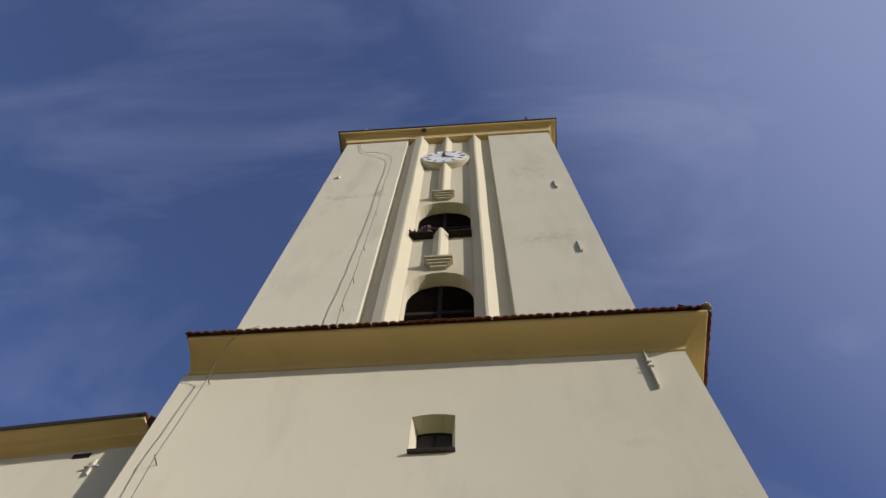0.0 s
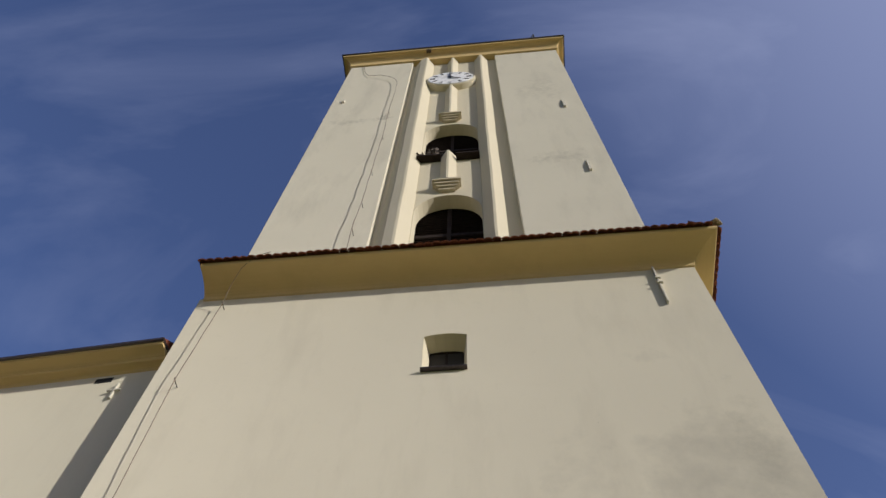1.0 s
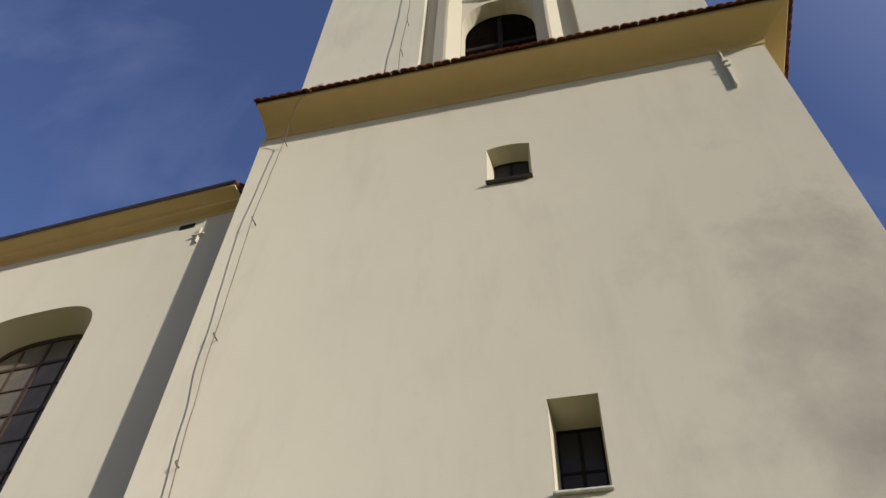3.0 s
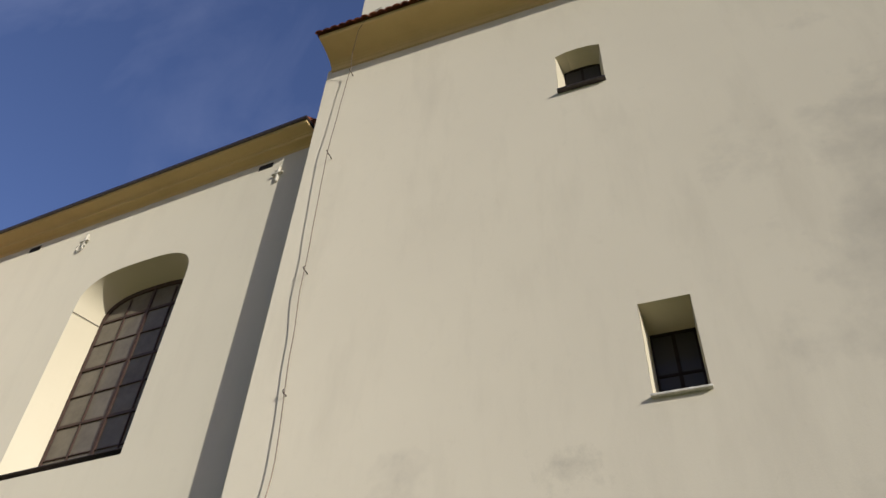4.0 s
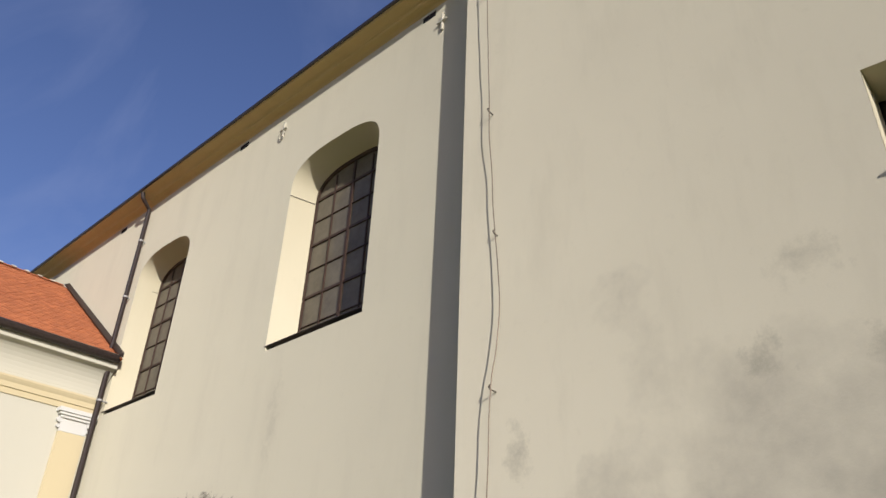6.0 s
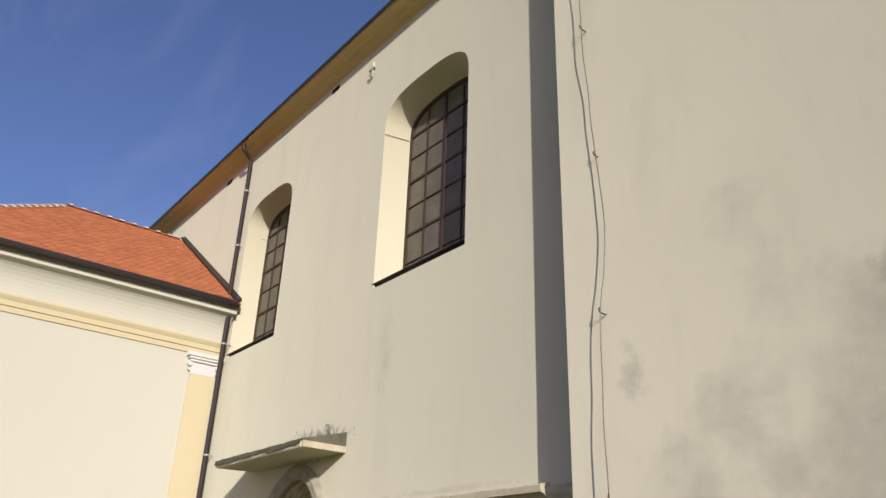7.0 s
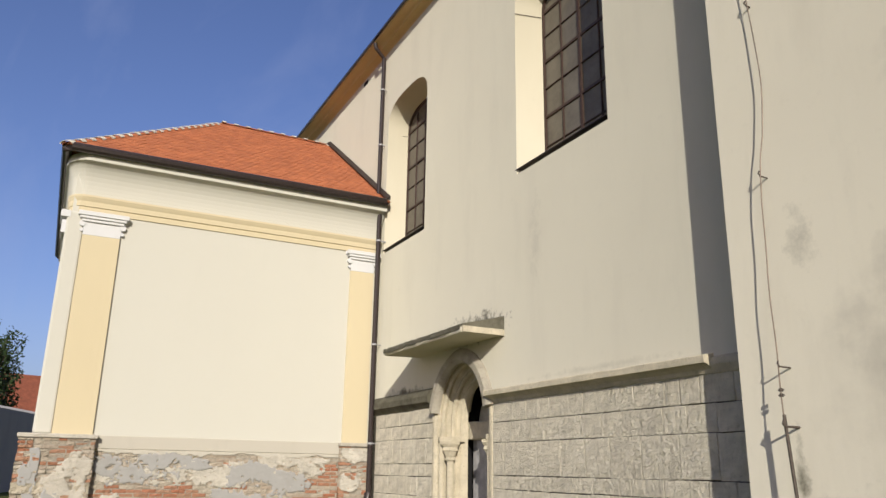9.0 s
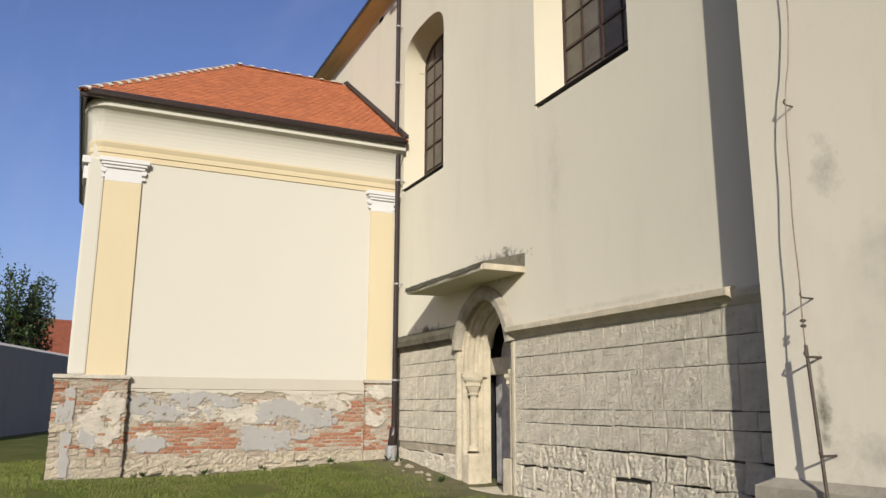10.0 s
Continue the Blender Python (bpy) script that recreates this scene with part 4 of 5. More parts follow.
cond = thing("lightning_conductor", "thin rusty lightning conductor wire on stand-off clips", "conductor", m=Matrix.Identity(4))
CLIPS = [(-4.83, 13.12, 0.13), (-4.91, 10.85, 0.15), (-4.89, 8.38, 0.11), (-4.82, 6.41, 0.07), (-4.84, 4.39, 0.11), (-4.815, 2.43, 0.165), (-4.79, 1.87, 0.21), (-4.73, 0.98, 0.21)]
LINE = [(-4.83, 13.18, 0.13), (-4.90, 10.91, 0.15), (-4.89, 9.6, 0.13), (-4.88, 8.44, 0.11), (-4.86, 7.4, 0.085), (-4.81, 6.47, 0.07), (-4.73, 5.5, 0.085),
        (-4.76, 4.87, 0.105), (-4.83, 4.45, 0.11), (-4.85, 3.4, 0.14), (-4.83, 2.47, 0.165), (-4.81, 1.95, 0.18)]


def slack(line, y, wobble):
    """A wire through (x, z, stand-off) rows, not quite straight."""
    pts = []
    for i, (p, q) in enumerate(zip(line, line[1:])):
        o, r = line[max(i - 1, 0)], line[min(i + 2, len(line) - 1)]
        for k in range(8):
            f = k / 8
            x, z, l = [0.5 * (2 * b + (c - a) * f + (2 * a - 5 * b + 4 * c - d) * f * f + (3 * b - a - 3 * c + d) * f ** 3) for a, b, c, d in zip(o, p, q, r)]
            pts.append((x + wobble * noise.noise(Vector((z * 1.7, 2, 0))), y - l - wobble * noise.noise(Vector((z * 1.3, 9, 0))), z))
    return pts + [(line[-1][0], y - line[-1][2], line[-1][1])]


bm = bmesh.new()
tube(bm, [(-4.05, YT - 0.66, 13.98), (-4.3, YT - 0.66, 13.84), (-4.55, YT - 0.52, 13.68), (-4.75, YT - 0.28, 13.42)] + slack(LINE, YT, 0.012), 0.0065, 6)
part("wire", bm, M_WIRE, cond)
bm = bmesh.new()
tube(bm, [(-4.81, YT - 0.18, 1.98), (-4.77, YT - 0.19, 1.4), (-4.70, YT - 0.20, 0.3)], 0.017, 8)
part("protective_tube", bm, M_IRON, cond, "rusty protective tube")
bm = bmesh.new()
for z in (2.16, 2.21):
    tube(bm, [(-4.82, YT - 0.172, z - 0.015), (-4.82, YT - 0.172, z + 0.015)], 0.02, 8)
    box(bm, (-4.85, YT - 0.18, z - 0.006), (-4.79, YT - 0.165, z + 0.006))
part("clamp", bm, M_IRON, cond, "bolted clamp")
for x, z, l in CLIPS:
    bm = bmesh.new()
    tube(bm, [(x, YT + 0.02, z), (x, YT - l, z), (x - 0.01, YT - l - 0.012, z + 0.03), (x - 0.015, YT - l + 0.012, z + 0.06)], 0.0085 if z > 2 else 0.012, 6)
    part("clip", bm, M_IRON, cond, "iron stand-off clip")
UP = [(-2.91, 14.45, 0.20), (-2.96, 16.4, 0.19), (-2.93, 17.9, 0.17), (-2.93, 20.0, 0.15), (-2.92, 22.9, 0.13), (-2.97, 25.5, 0.12), (-3.0, 29.2, 0.12), (-3.6, 30.4, 0.1), (-4.3, 30.95, 0.05), (-4.6, 32.6, 0.05)]
bm = bmesh.new()
tube(bm, slack(UP, YU, 0.022), 0.0085, 6)
part("wire", bm, M_WIRE, cond)
for x, z, l in UP[1:7]:
    bm = bmesh.new()
    tube(bm, [(x, YU + 0.02, z), (x, YU - l - 0.01, z)], 0.007, 6)
    part("clip", bm, M_IRON, cond, "iron stand-off clip")

# ---- roof tiles of the annex ----
slope = Vector((RU - eu, 0, RZ - EZ))
slope_len = slope.length
s_dir = slope.normalized()
s_nor = Vector((-s_dir.z, 0, s_dir.x)) * -1
if s_nor.z < 0:
    s_nor = -s_nor


def tile_shape(w, l, t=0.03):
    """A flat clay tile with a rounded lower edge, lying along +y, its face up."""
    pts = [(-w / 2, l), (-w / 2, 0.04), (-w / 4, 0.008), (0, 0.0), (w / 4, 0.008), (w / 2, 0.04), (w / 2, l)]
    return [(x, y, 0.0) for x, y in pts], [(x, y, -t) for x, y in pts]


TW, TL, ROW = 0.185, 0.30, 0.165
flat_top, flat_low = tile_shape(TW - 0.008, TL)
bm = bmesh.new()
sweep(bm, [flat_low, flat_top])
flat_mesh = mesh_of(bm, "roof_tile", M_TILE)
rot = Matrix((Vector((0, 1, 0)), s_dir, s_nor)).transposed().to_4x4()
rest_v, rest_f = [], []
count = 0
rows_n = int(slope_len / ROW)
for r in range(rows_n):
    f = r * ROW / slope_len
    v_lo = ev + (hv - ev) * f + 0.10
    k = 0
    v = -0.10 - (TW / 2 if r % 2 else 0)
    while v > v_lo:
        o = Vector((eu, v, EZ)) + s_dir * (r * ROW) + s_nor * (0.028 + jit(0.004))
        m = Matrix.Translation(o) @ rot @ Matrix.Rotation(-0.075 + jit(0.012), 4, "X") @ Matrix.Rotation(jit(0.02), 4, "Z")
        if r < 9 and count < 300:
            ob = new("roof_tile", flat_mesh)
            ob.parent = roof
            ob.matrix_basis = m
            count += 1
        else:
            b = len(rest_v)
            rest_v += [m @ Vector(p) for p in flat_top + flat_low]
            n = len(flat_top)
            rest_f.append([b + i for i in range(n)])
            rest_f += [[b + i, b + (i + 1) % n, b + n + (i + 1) % n, b + n + i] for i in range(n)]
        v -= TW
me = bpy.data.meshes.new("roof_tiles")
me.from_pydata(rest_v, [], rest_f)
me.materials.append(M_TILE2)
ob = new("roof_tiles", me)
ob.parent = roof
tagged(ob, kind="stuff")
# hip and ridge tiles, bedded in pale mortar
ridge_mesh = mesh_of(half_tile(0.40, 0.12, 0.9), "ridge_tile", M_TILE)
mortar_mesh = mesh_of(half_tile(0.13, 0.15, 1.0), "mortar_bed", M_LIME)
for a, b in ((Vector((eu, ev, EZ + 0.02)), Vector((RU, hv, RZ + 0.02))), (Vector((RU, hv, RZ + 0.02)), Vector((RU, 0, RZ + 0.02)))):
    d = (b - a).normalized()
    side = d.cross(Vector((0, 0, 1))).normalized()
    up = side.cross(d)
    r3 = Matrix((side, d, up)).transposed().to_4x4()
    n = int((b - a).length / 0.36)
    for i in range(n):
        for nm, me_, off, lift in (("ridge_tile", ridge_mesh, 0, 0.0), ("mortar_bed", mortar_mesh, -0.02, 0.012)):
            ob = new(nm, me_)
            ob.parent = roof
            ob.matrix_basis = Matrix.Translation(a + d * (0.36 * i + off) + up * (lift - 0.035 + jit(0.006))) @ r3 @ Matrix.Rotation(jit(0.04), 4, "Y")
bm = bmesh.new()
sweep(bm, [[(eu + 0.02 + (RU - eu) * f + k * 0.0, -0.02, EZ + 0.05 + (RZ - EZ) * f), (eu + 0.02 + (RU - eu) * f, -0.14, EZ + 0.05 + (RZ - EZ) * f), (eu + 0.02 + (RU - eu) * f, -0.14, EZ + 0.09 + (RZ - EZ) * f), (eu + 0.02 + (RU - eu) * f, -0.02, EZ + 0.16 + (RZ - EZ) * f)] for f in (0, 0.5, 1)])
part("flashing", bm, M_PIPE, roof, "dark metal flashing against the nave wall")


# ---- masonry ----
def rough_block(w, h, d, seed, rough=0.012, n=3, skew=0.0, pits=0.0):
    """A hewn stone: its front faces -y, uneven, with worn edges; its lower left corner is at the origin."""
    rnd = random.Random(seed)
    j = lambda v: rnd.uniform(-v, v)
    bm = bmesh.new()
    c = [(j(skew), j(skew)) for _ in range(4)]
    bx = lambda s, t: (s * w + (1 - t) * ((1 - s) * c[0][0] + s * c[1][0]) + t * ((1 - s) * c[3][0] + s * c[2][0]), t * h + (1 - t) * ((1 - s) * c[0][1] + s * c[1][1]) + t * ((1 - s) * c[3][1] + s * c[2][1]))
    e = 0.05
    ss = [0, e * h / max(w, h), *[i / (n + 1) for i in range(1, n + 1)], 1 - e * h / max(w, h), 1] if n > 2 else [0, 0.08, 0.92, 1]
    if pits:
        ss = [0, 0.012 / w, *[i * 0.036 / w for i in range(1, int(w / 0.036 - 0.3))], 1 - 0.012 / w, 1]
    ts = [0, e, *[i / (n + 1) for i in range(1, n + 1)], 1 - e, 1] if n > 2 else [0, 0.15, 0.85, 1]
    if pits:
        ts = [0, 0.012 / h, *[i * 0.036 / h for i in range(1, int(h / 0.036 - 0.3))], 1 - 0.012 / h, 1]
    off = 60 * rnd.random()
    grid = []
    for a, t in enumerate(ts):
        row = []
        for b, s in enumerate(ss):
            rim = a in (0, len(ts) - 1) or b in (0, len(ss) - 1)
            x, z = bx(s, t)
            y = 0.0 + j(rough) if not rim else (0.006 if skew > 0.006 or n < 3 else 0.0015) + abs(j(rough)) + (0.010 if skew > 0.02 else 0)
            if pits and not rim:
                p = Vector((x * 11 + off, z * 7, off))
                y += pits * (0.9 * noise.noise(p) + 1.6 * max(0.0, noise.noise(p * 2.3) - 0.12) + 0.5 * noise.noise(p * 4.1))
            row.append(bm.verts.new((x + j(rough * 0.5), y, z + j(rough * 0.5))))
        grid.append(row)
    for r, q in zip(grid, grid[1:]):
        for i in range(len(r) - 1):
            bm.faces.new((r[i], r[i + 1], q[i + 1], q[i]))
    loop = grid[0] + [r[-1] for r in grid[1:]] + grid[-1][-2::-1] + [r[0] for r in grid[-2:0:-1]]
    back = [bm.verts.new((v.co.x, d, v.co.z)) for v in loop]
    m = len(loop)
    for i in range(m):
        bm.faces.new((loop[i], loop[(i + 1) % m], back[(i + 1) % m], back[i]))
    return bm


base_parts = [o for o in nave.children if o.name.startswith("stone_base")][0]
rs = random.Random(5)
COURSES = [(2.60, 2.24, 0.004), (2.24, 1.90, 0.004), (1.90, 1.36, 0.006), (1.36, 1.14, 0.006), (1.14, 0.80, 0.009), (0.80, 0.44, 0.025), (0.44, 0.08, 0.045), (0.10, -0.25, 0.06), (-0.25, -0.6, 0.06)]


def ashlar(u0, u1, courses, wmin, wmax):
    for k, (zt, zb, skew) in enumerate(courses):
        u = u0
        while u < u1 - 0.02:
            w = rs.choice((0.6, 1.0, 1.0, 1.3)) * rs.uniform(wmin, wmax)
            if u1 - u - w < wmin * 0.7:
                w = u1 - u
            g = 0.013 if skew < 0.01 else 0.02
            h = zt - zb
            ob = part("stone", rough_block(w - g, h - g, 0.08, rs.random(), 0.0025 + 0.18 * skew, 6 if w > 0.35 else 4, skew, 0.009 if skew < 0.02 else 0.022), M_STONE, base_parts)
            ob.location = (u + g / 2, rs.uniform(-0.003, 0.003) - 0.4 * skew * rs.random(), zb + g / 2)
            u += w


ashlar(PC + PW + 0.06, 0.72, COURSES, 0.30, 0.78)
ashlar(-10.80, PC - PW - 0.06, [(2.66, 2.34, 0.004), (2.34, 2.05, 0.004), (2.05, 1.55, 0.005), (1.55, 1.30, 0.005), (1.30, 0.92, 0.006), (0.92, 0.62, 0.009)] + COURSES[6:], 0.32, 0.85)
part("weathering", B(((-10.8, 0.03, 0.44), (PC - PW - 0.1, 0.07, 0.62))), M_RUBBLE, base_parts)

# bricks of the annex base
core = [o for o in annex.children if o.name.startswith("plinth_core")][0]
BL, BH, J = 0.285, 0.068, 0.011
shapes = [rough_block(BL - J, BH, 0.07, 40 + k, 0.006, 2, 0.006) for k in range(8)]
brick_meshes = [mesh_of(bm.copy(), "brick", M_BRICK) for bm in shapes]
lime_meshes = [mesh_of(bm, "brick", M_LIMEBRICK) for bm in shapes]
FACE = Matrix(((0, -1, 0, 0), (1, 0, 0, 0), (0, 0, 1, 0), (0, 0, 0, 1)))


def field(blobs, v, z, seed):
    """Above 0 where the wall shows one of its patches; each patch is (place, height, half sizes), with a ragged edge."""
    d = max(1.0 - abs((v - a) / p) ** 3 - abs((z - b) / q) ** 3 for a, b, p, q in blobs)
    n = noise.noise(Vector((v * 1.6, z * 2.6, seed))) + 0.8 * noise.noise(Vector((v * 4.5, z * 6.5, seed + 2))) + 0.6 * noise.noise(Vector((v * 11, z * 15, seed + 3))) + 0.4 * noise.noise(Vector((v * 23, z * 33, seed + 4)))
    return max(d, -2.0) + 1.5 * n - 0.15


RED = [(-4.75, 0.68, 1.15, 0.30), (-3.35, 1.03, 0.42, 0.11), (-1.7, 0.60, 0.80, 0.14), (-1.08, 1.0, 0.24, 0.5), (-1.7, 1.0, 0.35, 0.14), (-3.3, 1.42, 0.12, 0.14)]
CEMENT = [(-5.05, 1.38, 0.85, 0.30), (-5.55, 0.62, 0.34, 0.15), (-2.85, 1.22, 0.50, 0.30), (-3.05, 0.70, 0.62, 0.28), (-1.95, 1.15, 0.5, 0.2), (-2.25, 0.85, 0.22, 0.22), (-4.0, 1.45, 0.4, 0.12)]
SMEAR = [(-4.0, 1.25, 1.2, 0.25), (-1.6, 1.45, 0.8, 0.2), (-5.7, 1.0, 0.25, 0.3), (-2.4, 1.55, 0.9, 0.15)]
bricks = 0
spare = []
for r in range(18):
    z = 0.34 + r * (BH + J)
    v = -6.0 + (BL / 2 if r % 2 else 0)
    while v < -0.85:
        red = field(RED, v + 0.14, z, 3.1) > 0
        m = Matrix.Translation((UA + 0.0 + jit(0.010), v, z)) @ FACE @ Matrix.Rotation(jit(0.016), 4, "Y")
        mesh = (brick_meshes if red else lime_meshes)[(r * 7 + int(v * 13)) % 8]
        if bricks < 300 and field(CEMENT, v + 0.14, z, 1.0) < 0.6:
            ob = new("brick", mesh)
            ob.parent = core
            ob.matrix_basis = m
            bricks += 1
        else:
            spare.append((m, mesh))
        v += BL
sv, sf = [], []
for m, mesh in spare:
    b = len(sv)
    sv += [m @ x.co for x in mesh.vertices]
    sf += [[b + i for i in p.vertices] for p in mesh.polygons]
me = bpy.data.meshes.new("brickwork")
me.from_pydata(sv, [], sf)
me.materials.append(M_LIMEBRICK)
ob = new("brickwork", me)
ob.parent = core
tagged(ob, kind="stuff")


def render_patch(name, v0, v1, z0, z1, wanted, seed, material, proud=0.03, step=0.024):
    """Crumbling render that still clings to the brickwork in patches with ragged edges."""
    bm = bmesh.new()
    nv, nzr = int((v1 - v0) / step), int((z1 - z0) / step)
    verts = {}

    def vert(i, k):
        if (i, k) not in verts:
            v, z = v0 + step * i, z0 + step * k
            h = noise.noise(Vector((v * 3, z * 4, seed))) * 0.014 + noise.noise(Vector((v * 12, z * 14, seed))) * 0.008 - (0.02 if wanted(v, z) < 0.12 else 0)
            verts[i, k] = bm.verts.new((UA + proud + h, v + 0.6 * step * noise.noise(Vector((i * 1.7, k * 1.3, seed))), z + 0.6 * step * noise.noise(Vector((k * 1.9, i * 1.1, seed + 5)))))
        return verts[i, k]

    for i in range(nv):
        for k in range(nzr):
            if wanted(v0 + step * (i + 0.5), z0 + step * (k + 0.5)) > 0:
                bm.faces.new((vert(i, k), vert(i + 1, k), vert(i + 1, k + 1), vert(i, k + 1)))
    for f in bm.faces:
        f.smooth = True
    rim = [e for e in bm.edges if len(e.link_faces) == 1]
    res = bmesh.ops.extrude_edge_only(bm, edges=rim)
    bmesh.ops.translate(bm, verts=[x for x in res["geom"] if isinstance(x, bmesh.types.BMVert)], vec=(-proud - 0.02, 0, 0))
    return tagged(part(name, bm, material, core, "ragged patch of old render"), kind="stuff")


render_patch("render_patch", -6.0, -0.84, 0.35, 1.72, lambda v, z: field(CEMENT, v, z, 1.0), 1.0, M_RENDER, 0.022)
render_patch("lime_patch", -6.0, -0.84, 0.50, 1.76, lambda v, z: field(SMEAR, v, z, 7.0) - 0.25, 7.0, M_LIME, 0.016)
render_patch("cement_band", -6.0, -0.84, 1.45, 1.76, lambda v, z: z - 1.66 + 0.09 * noise.noise(Vector((v * 1.1, 0, 5))) + 0.05 * noise.noise(Vector((v * 5, z * 5, 5))), 11.0, M_BAND, 0.036)


def rubble_row(v0, v1, z0, z1, u, parent, wmin=0.16, wmax=0.42):
    v = v0
    while v < v1:
        w = rs.uniform(wmin, wmax)
        h = rs.uniform(0.75, 1.1) * (z1 - z0)
        ob = part("stone", rough_block(w, h, 0.12, rs.random(), 0.028, 3, 0.035), M_RUBBLE, parent)
        ob.matrix_basis = Matrix.Translation((u + rs.uniform(-0.02, 0.07), v, z0 + rs.uniform(-0.03, 0.03))) @ FACE @ Matrix.Rotation(rs.uniform(-0.12, 0.12), 4, "Y")
        v += w * 0.97


rubble_row(-6.1, -0.85, 0.16, 0.40, UA + 0.02, core)
rubble_row(-6.1, -0.85, 0.0, 0.20, UA + 0.06, core)


def pier(v0, v1, proud, seed):
    """The broken masonry foot of a pilaster: bricks and rubble."""
    box_bm = B(((UA - 0.1, v0 + 0.03, -0.3), (UA + proud - 0.05, v1 - 0.03, 1.95)))
    foot = part("pier", box_bm, M_BED, annex, "crumbling brick and rubble foot of a pilaster")
    rnd = random.Random(seed)
    z = 0.0
    while z < 1.9:
        big = z < 0.38 or rnd.random() < 0.06
        h = rnd.uniform(0.16, 0.28) if big else 0.078
        h = min(h, 1.93 - z)
        v = v0
        while v < v1 - 0.03:
            w = min(rnd.uniform(0.18, 0.42) if big else rnd.choice((0.14, 0.285)), v1 - v)
            if v1 - v - w < 0.06:
                w = v1 - v
            mat_ = M_RUBBLE if big else M_BRICK if rnd.random() < 0.3 else M_LIMEBRICK
            ob = part("stone" if mat_ is M_RUBBLE else "brick", rough_block(w - 0.008, h - 0.008, 0.08, rnd.random(), 0.016, 3 if big else 2, 0.012), mat_, foot)
            ob.matrix_basis = Matrix.Translation((UA + proud - 0.03 + rnd.uniform(-0.02, 0.02), v, z)) @ FACE
            v += w
        z += h
    part("cap_stone", B(((UA - 0.1, v0 - 0.03, 1.92), (UA + proud + 0.02, v1 + 0.02, 2.0)), bev=0.015), M_LIME, foot, "weathered cap stone")
    return foot


pier(-7.35, -5.98, 0.24, 3)
pier(-0.86, -0.10, 0.16, 4)
PLASTER = [(-6.45, 0.95, 0.40, 0.5), (-6.25, 1.45, 0.3, 0.3)]
render_patch("lime_patch", -7.30, -6.0, 0.35, 1.9, lambda v, z: field(PLASTER, v, z, 23.0) - 0.1, 23.0, M_LIME, 0.232)
render_patch("render_patch", -7.30, -6.0, 0.15, 1.9, lambda v, z: field([(-6.65, 0.8, 0.18, 0.2), (-7.15, 1.2, 0.12, 0.25)], v, z, 29.0), 29.0, M_RENDER, 0.24)
render_patch("lime_patch", -0.84, -0.12, 0.2, 1.9, lambda v, z: field([(-0.5, 1.75, 0.4, 0.18), (-0.5, 1.15, 0.3, 0.2)], v, z, 31.0), 31.0, M_LIME, 0.155)
render_patch("render_strip", -7.20, -6.88, 0.02, 1.74, lambda v, z: 0.085 - abs(v + 7.04) + 0.05 * noise.noise(Vector((v * 6, z * 5, 41))), 41.0, M_RENDER, 0.25)

# ---- surroundings ----
def wall_between(a, b, h0, h1, t):
    a, b = Vector(a), Vector(b)
    d = (b - a).normalized()
    nrm = Vector((-d.y, d.x, 0)) * t
    bm = bmesh.new()
    n = 24
    rings = []
    for i in range(n + 1):
        p = a + (b - a) * i / n
        top = h1 + 0.03 * noise.noise(Vector((i * 0.8, 3, 0)))
        rings.append([p + Vector((0, 0, h0)), p + nrm + Vector((0, 0, h0)), p + nrm + Vector((0, 0, top)), p + nrm * 0.5 + Vector((0, 0, top + 0.12)), p + Vector((0, 0, top))])
    return sweep(bm, rings)


lone("garden_wall", wall_between((-16.5, -7.1, 0), (-62, 10.95, 0), -0.3, 3.5, -0.4), M_GARDEN, "long plain grey garden wall in shade", "wall", kind="structure")


def make_tree(x, y, h, spread, seed, leaves):
    rnd = random.Random(seed)
    z0 = ground_z(x, y) - 0.1
    tree = thing("tree", "leafy dark green tree behind the garden wall", "tree", "garden trees", m=Matrix.Translation((x, y, z0)))
    bm = bmesh.new()
    tube(bm, [(0, 0, 0), (0.1, 0.05, h * 0.25), (0.05, 0.1, h * 0.5), (0.1, 0, h * 0.8)], 0.16, 8, 0.04)
    limbs = []
    for i in range(26):
        a, zz = rnd.uniform(0, 6.28), rnd.uniform(0.2, 0.62) * h
        l = spread * rnd.uniform(0.35, 1.0)
        tip = Vector((l * math.cos(a), l * math.sin(a), min(h * 1.02, zz + rnd.uniform(0.22, 0.5) * h)))
        way = [Vector((0.08, 0.05, zz)), Vector((tip.x * 0.6, tip.y * 0.6, zz + 0.35 * (tip.z - zz))), tip]
        tube(bm, way, 0.05, 5, 0.012)
        limbs.append(way)
    part("trunk", bm, M_BARK, tree)
    vs, fs = [], []
    for i in range(leaves):
        way = rnd.choice(limbs)
        f = rnd.uniform(0.25, 1.05)
        q = way[0].lerp(way[1], 2 * f) if f < 0.5 else way[1].lerp(way[2], 2 * f - 1)
        c = q + Vector([rnd.gauss(0, 0.30 - 0.17 * f) for _ in range(3)])
        s = rnd.uniform(0.05, 0.11)
        a = Vector([rnd.uniform(-1, 1) for _ in range(3)]).normalized() * s
        b = a.cross(Vector([rnd.uniform(-1, 1) for _ in range(3)])).normalized() * s * 0.6
        k = len(vs)
        vs += [c - a, c + b, c + a, c - b]
        fs.append((k, k + 1, k + 2, k + 3))
    me = bpy.data.meshes.new("crown")
    me.from_pydata(vs, [], fs)
    me.materials.append(M_LEAF)
    ob = new("crown", me)
    ob.parent = tree
    return tree


make_tree(-43.0, -0.7, 8.4, 2.0, 1, 4600)
make_tree(-50.0, 5.0, 9.2, 2.0, 2, 3600)
make_tree(-40.5, -3.2, 8.6, 2.4, 6, 5200)
make_tree(-45.5, 0.2, 7.4, 1.6, 12, 3800)

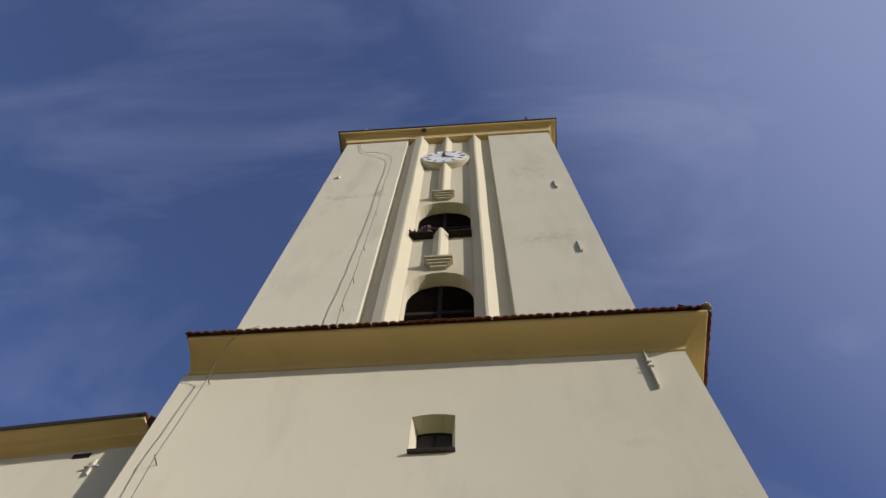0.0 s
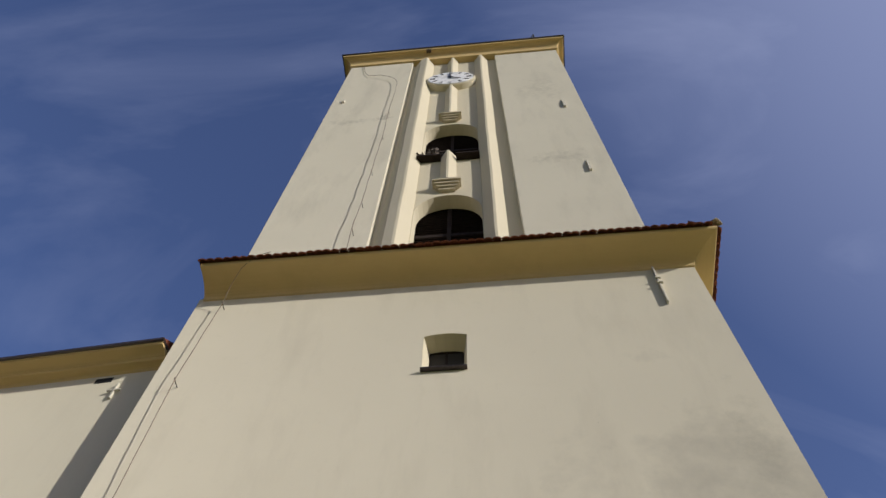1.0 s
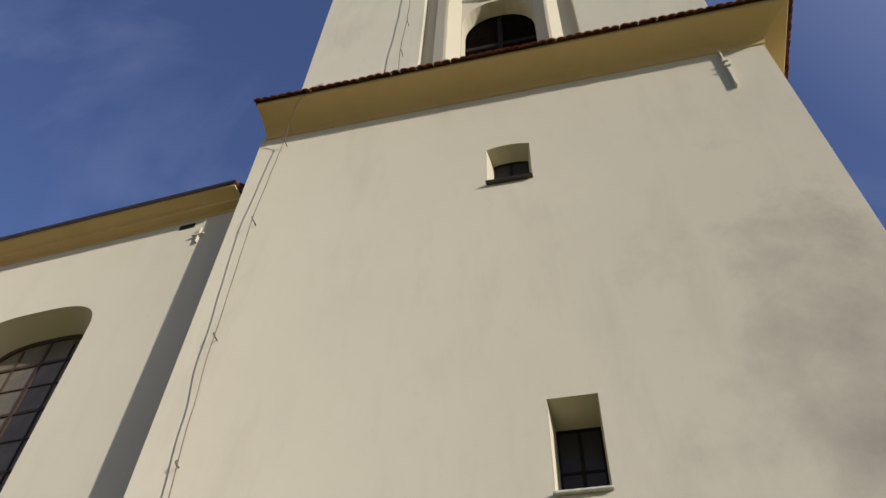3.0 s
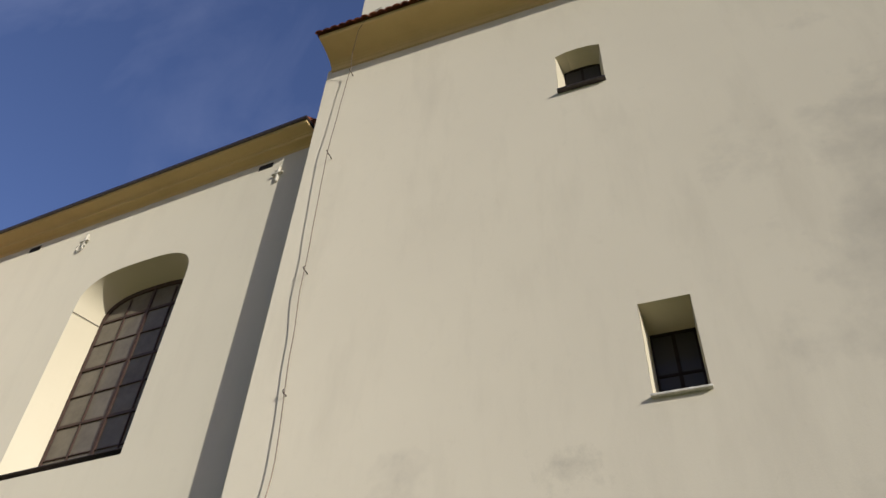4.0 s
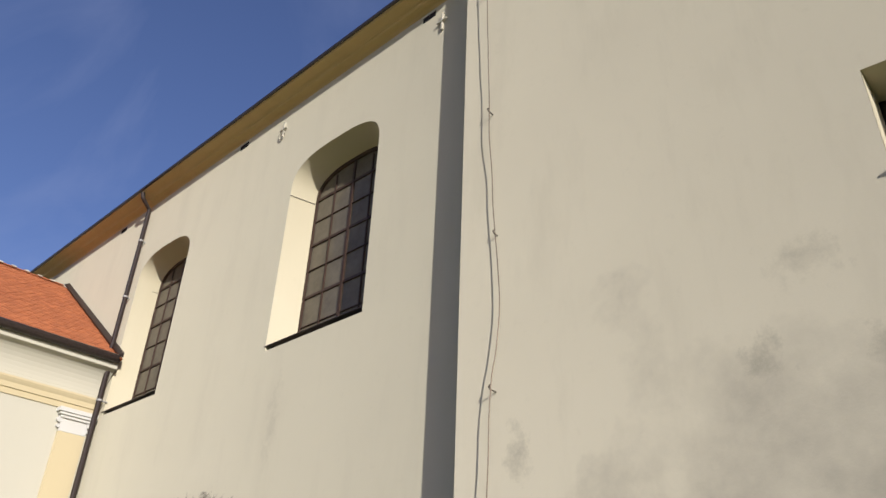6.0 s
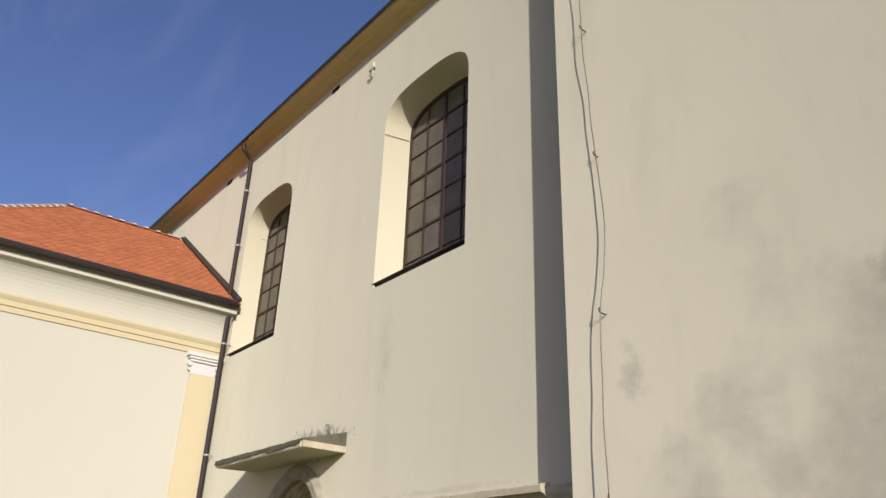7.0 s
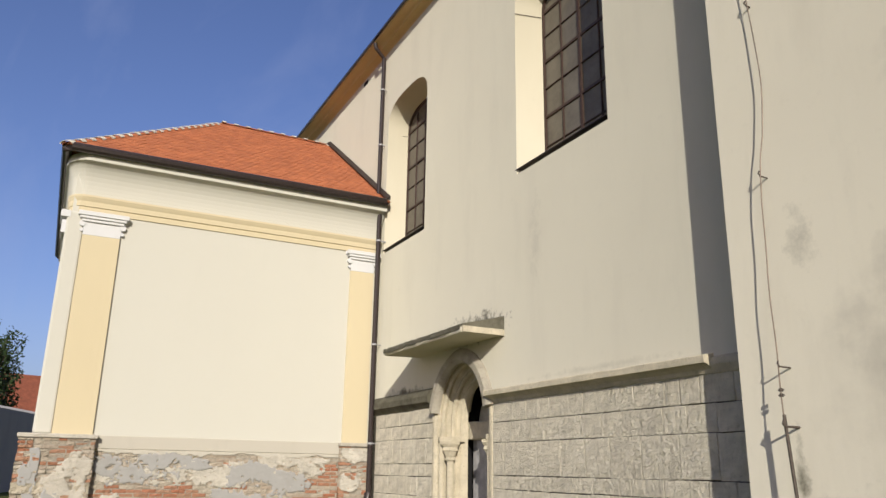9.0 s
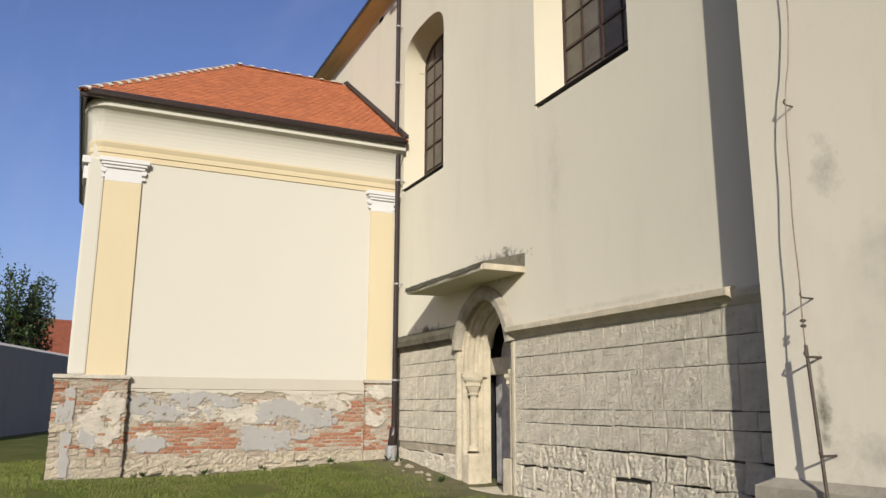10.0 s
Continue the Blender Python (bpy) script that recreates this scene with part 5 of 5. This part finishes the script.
house = thing("house", "distant house with red tiled roof behind trees", "house", m=Matrix.Translation((-67.0, 4.6, 0.3)) @ Matrix.Rotation(0.3, 4, "Z"))
part("wall", B(((-4, -5, -0.3), (4, 5, 3.6))), M_GARDEN, house)
bm = bmesh.new()
sweep(bm, [[(-4.4, y, 3.5), (4.4, y, 3.5), (0, y, 7.6)] for y in (-5.4, 5.4)])
part("roof", bm, M_OLDTILE, house, "dull red tiled gable roof")
part("window", B(((3.98, -1.5, 1.2), (4.03, -0.4, 2.5))), M_GLASS, house, "small dark window")

# grass
gv, gf = [], []
rg = random.Random(11)
for i in range(120000):
    u, v = rg.uniform(-16, 0.5), rg.uniform(-9.5, -0.1)
    if u < UA + 0.3 + 0.3 * rg.random() and v > VA - 0.3:
        continue
    if v > -0.4 - 0.35 * noise.noise(Vector((u * 1.3, 0, 0))) - (0.7 * rg.random() if -10.6 < u < -6 else 0.2 * rg.random()):
        continue
    if noise.noise(Vector((u * 0.9, v * 0.9, 4))) > 0.38 or (u < -10.2 and v > -1.6 and rg.random() < 0.6):
        continue
    p = N @ Vector((u, v, 0))
    z = ground_z(p.x, p.y) - 0.01
    h = rg.uniform(0.025, 0.07) * (1.5 if rg.random() < 0.06 else 1)
    a = rg.uniform(0, 6.28)
    w = Vector((math.cos(a), math.sin(a), 0)) * 0.005
    k = len(gv)
    b = Vector((p.x, p.y, z))
    gv += [b - w, b + w, b + Vector((rg.uniform(-0.03, 0.03), rg.uniform(-0.03, 0.03), h))]
    gf.append((k, k + 1, k + 2))
me = bpy.data.meshes.new("grass")
me.from_pydata(gv, [], gf)
me.materials.append(M_GRASS)
tagged(new("grass", me), "short mown green grass with weedy tufts", "grass", kind="stuff")


def weed(u, v, seed):
    rnd = random.Random(seed)
    p = N @ Vector((u, v, 0))
    bm = bmesh.new()
    for i in range(26):
        a, l = rnd.uniform(0, 6.28), rnd.uniform(0.06, 0.2)
        d = Vector((math.cos(a), math.sin(a), rnd.uniform(0.4, 1.4))).normalized() * l
        w = Vector((-math.sin(a), math.cos(a), 0)) * 0.018
        bm.faces.new([bm.verts.new(q) for q in (Vector((0, 0, 0)), d * 0.5 - w, d, d * 0.5 + w)])
    ob = lone("weed", bm, M_LEAF, "small green weed at the foot of the wall", "plant", "weeds", m=Matrix.Translation((p.x, p.y, ground_z(p.x, p.y))))
    return ob


for i, (u, v) in enumerate(((-10.3, -0.45), (-9.9, -0.35), (-7.6, -0.4), (-10.6, -1.7), (-10.6, -3.2), (-10.55, -5.6), (-10.6, -4.4), (-3.2, -0.3))):
    weed(u, v, i)
stones = random.Random(21)
for i in range(26):
    u, v = stones.choice(((stones.uniform(-10.4, -7.6), stones.uniform(-0.7, -0.15)), (UA + stones.uniform(0.15, 0.5), stones.uniform(-7.0, -1.0))))
    p = N @ Vector((u, v, 0))
    r = stones.uniform(0.03, 0.09)
    bm = bmesh.new()
    bmesh.ops.create_icosphere(bm, subdivisions=1, radius=r)
    for x in bm.verts:
        x.co *= stones.uniform(0.7, 1.2)
        x.co.z *= 0.6
    lone("stone", bm, M_RUBBLE, "loose pale stone lying in the grass", "stone", "loose stones", m=Matrix.Translation((p.x, p.y, ground_z(p.x, p.y) + r * 0.2)))
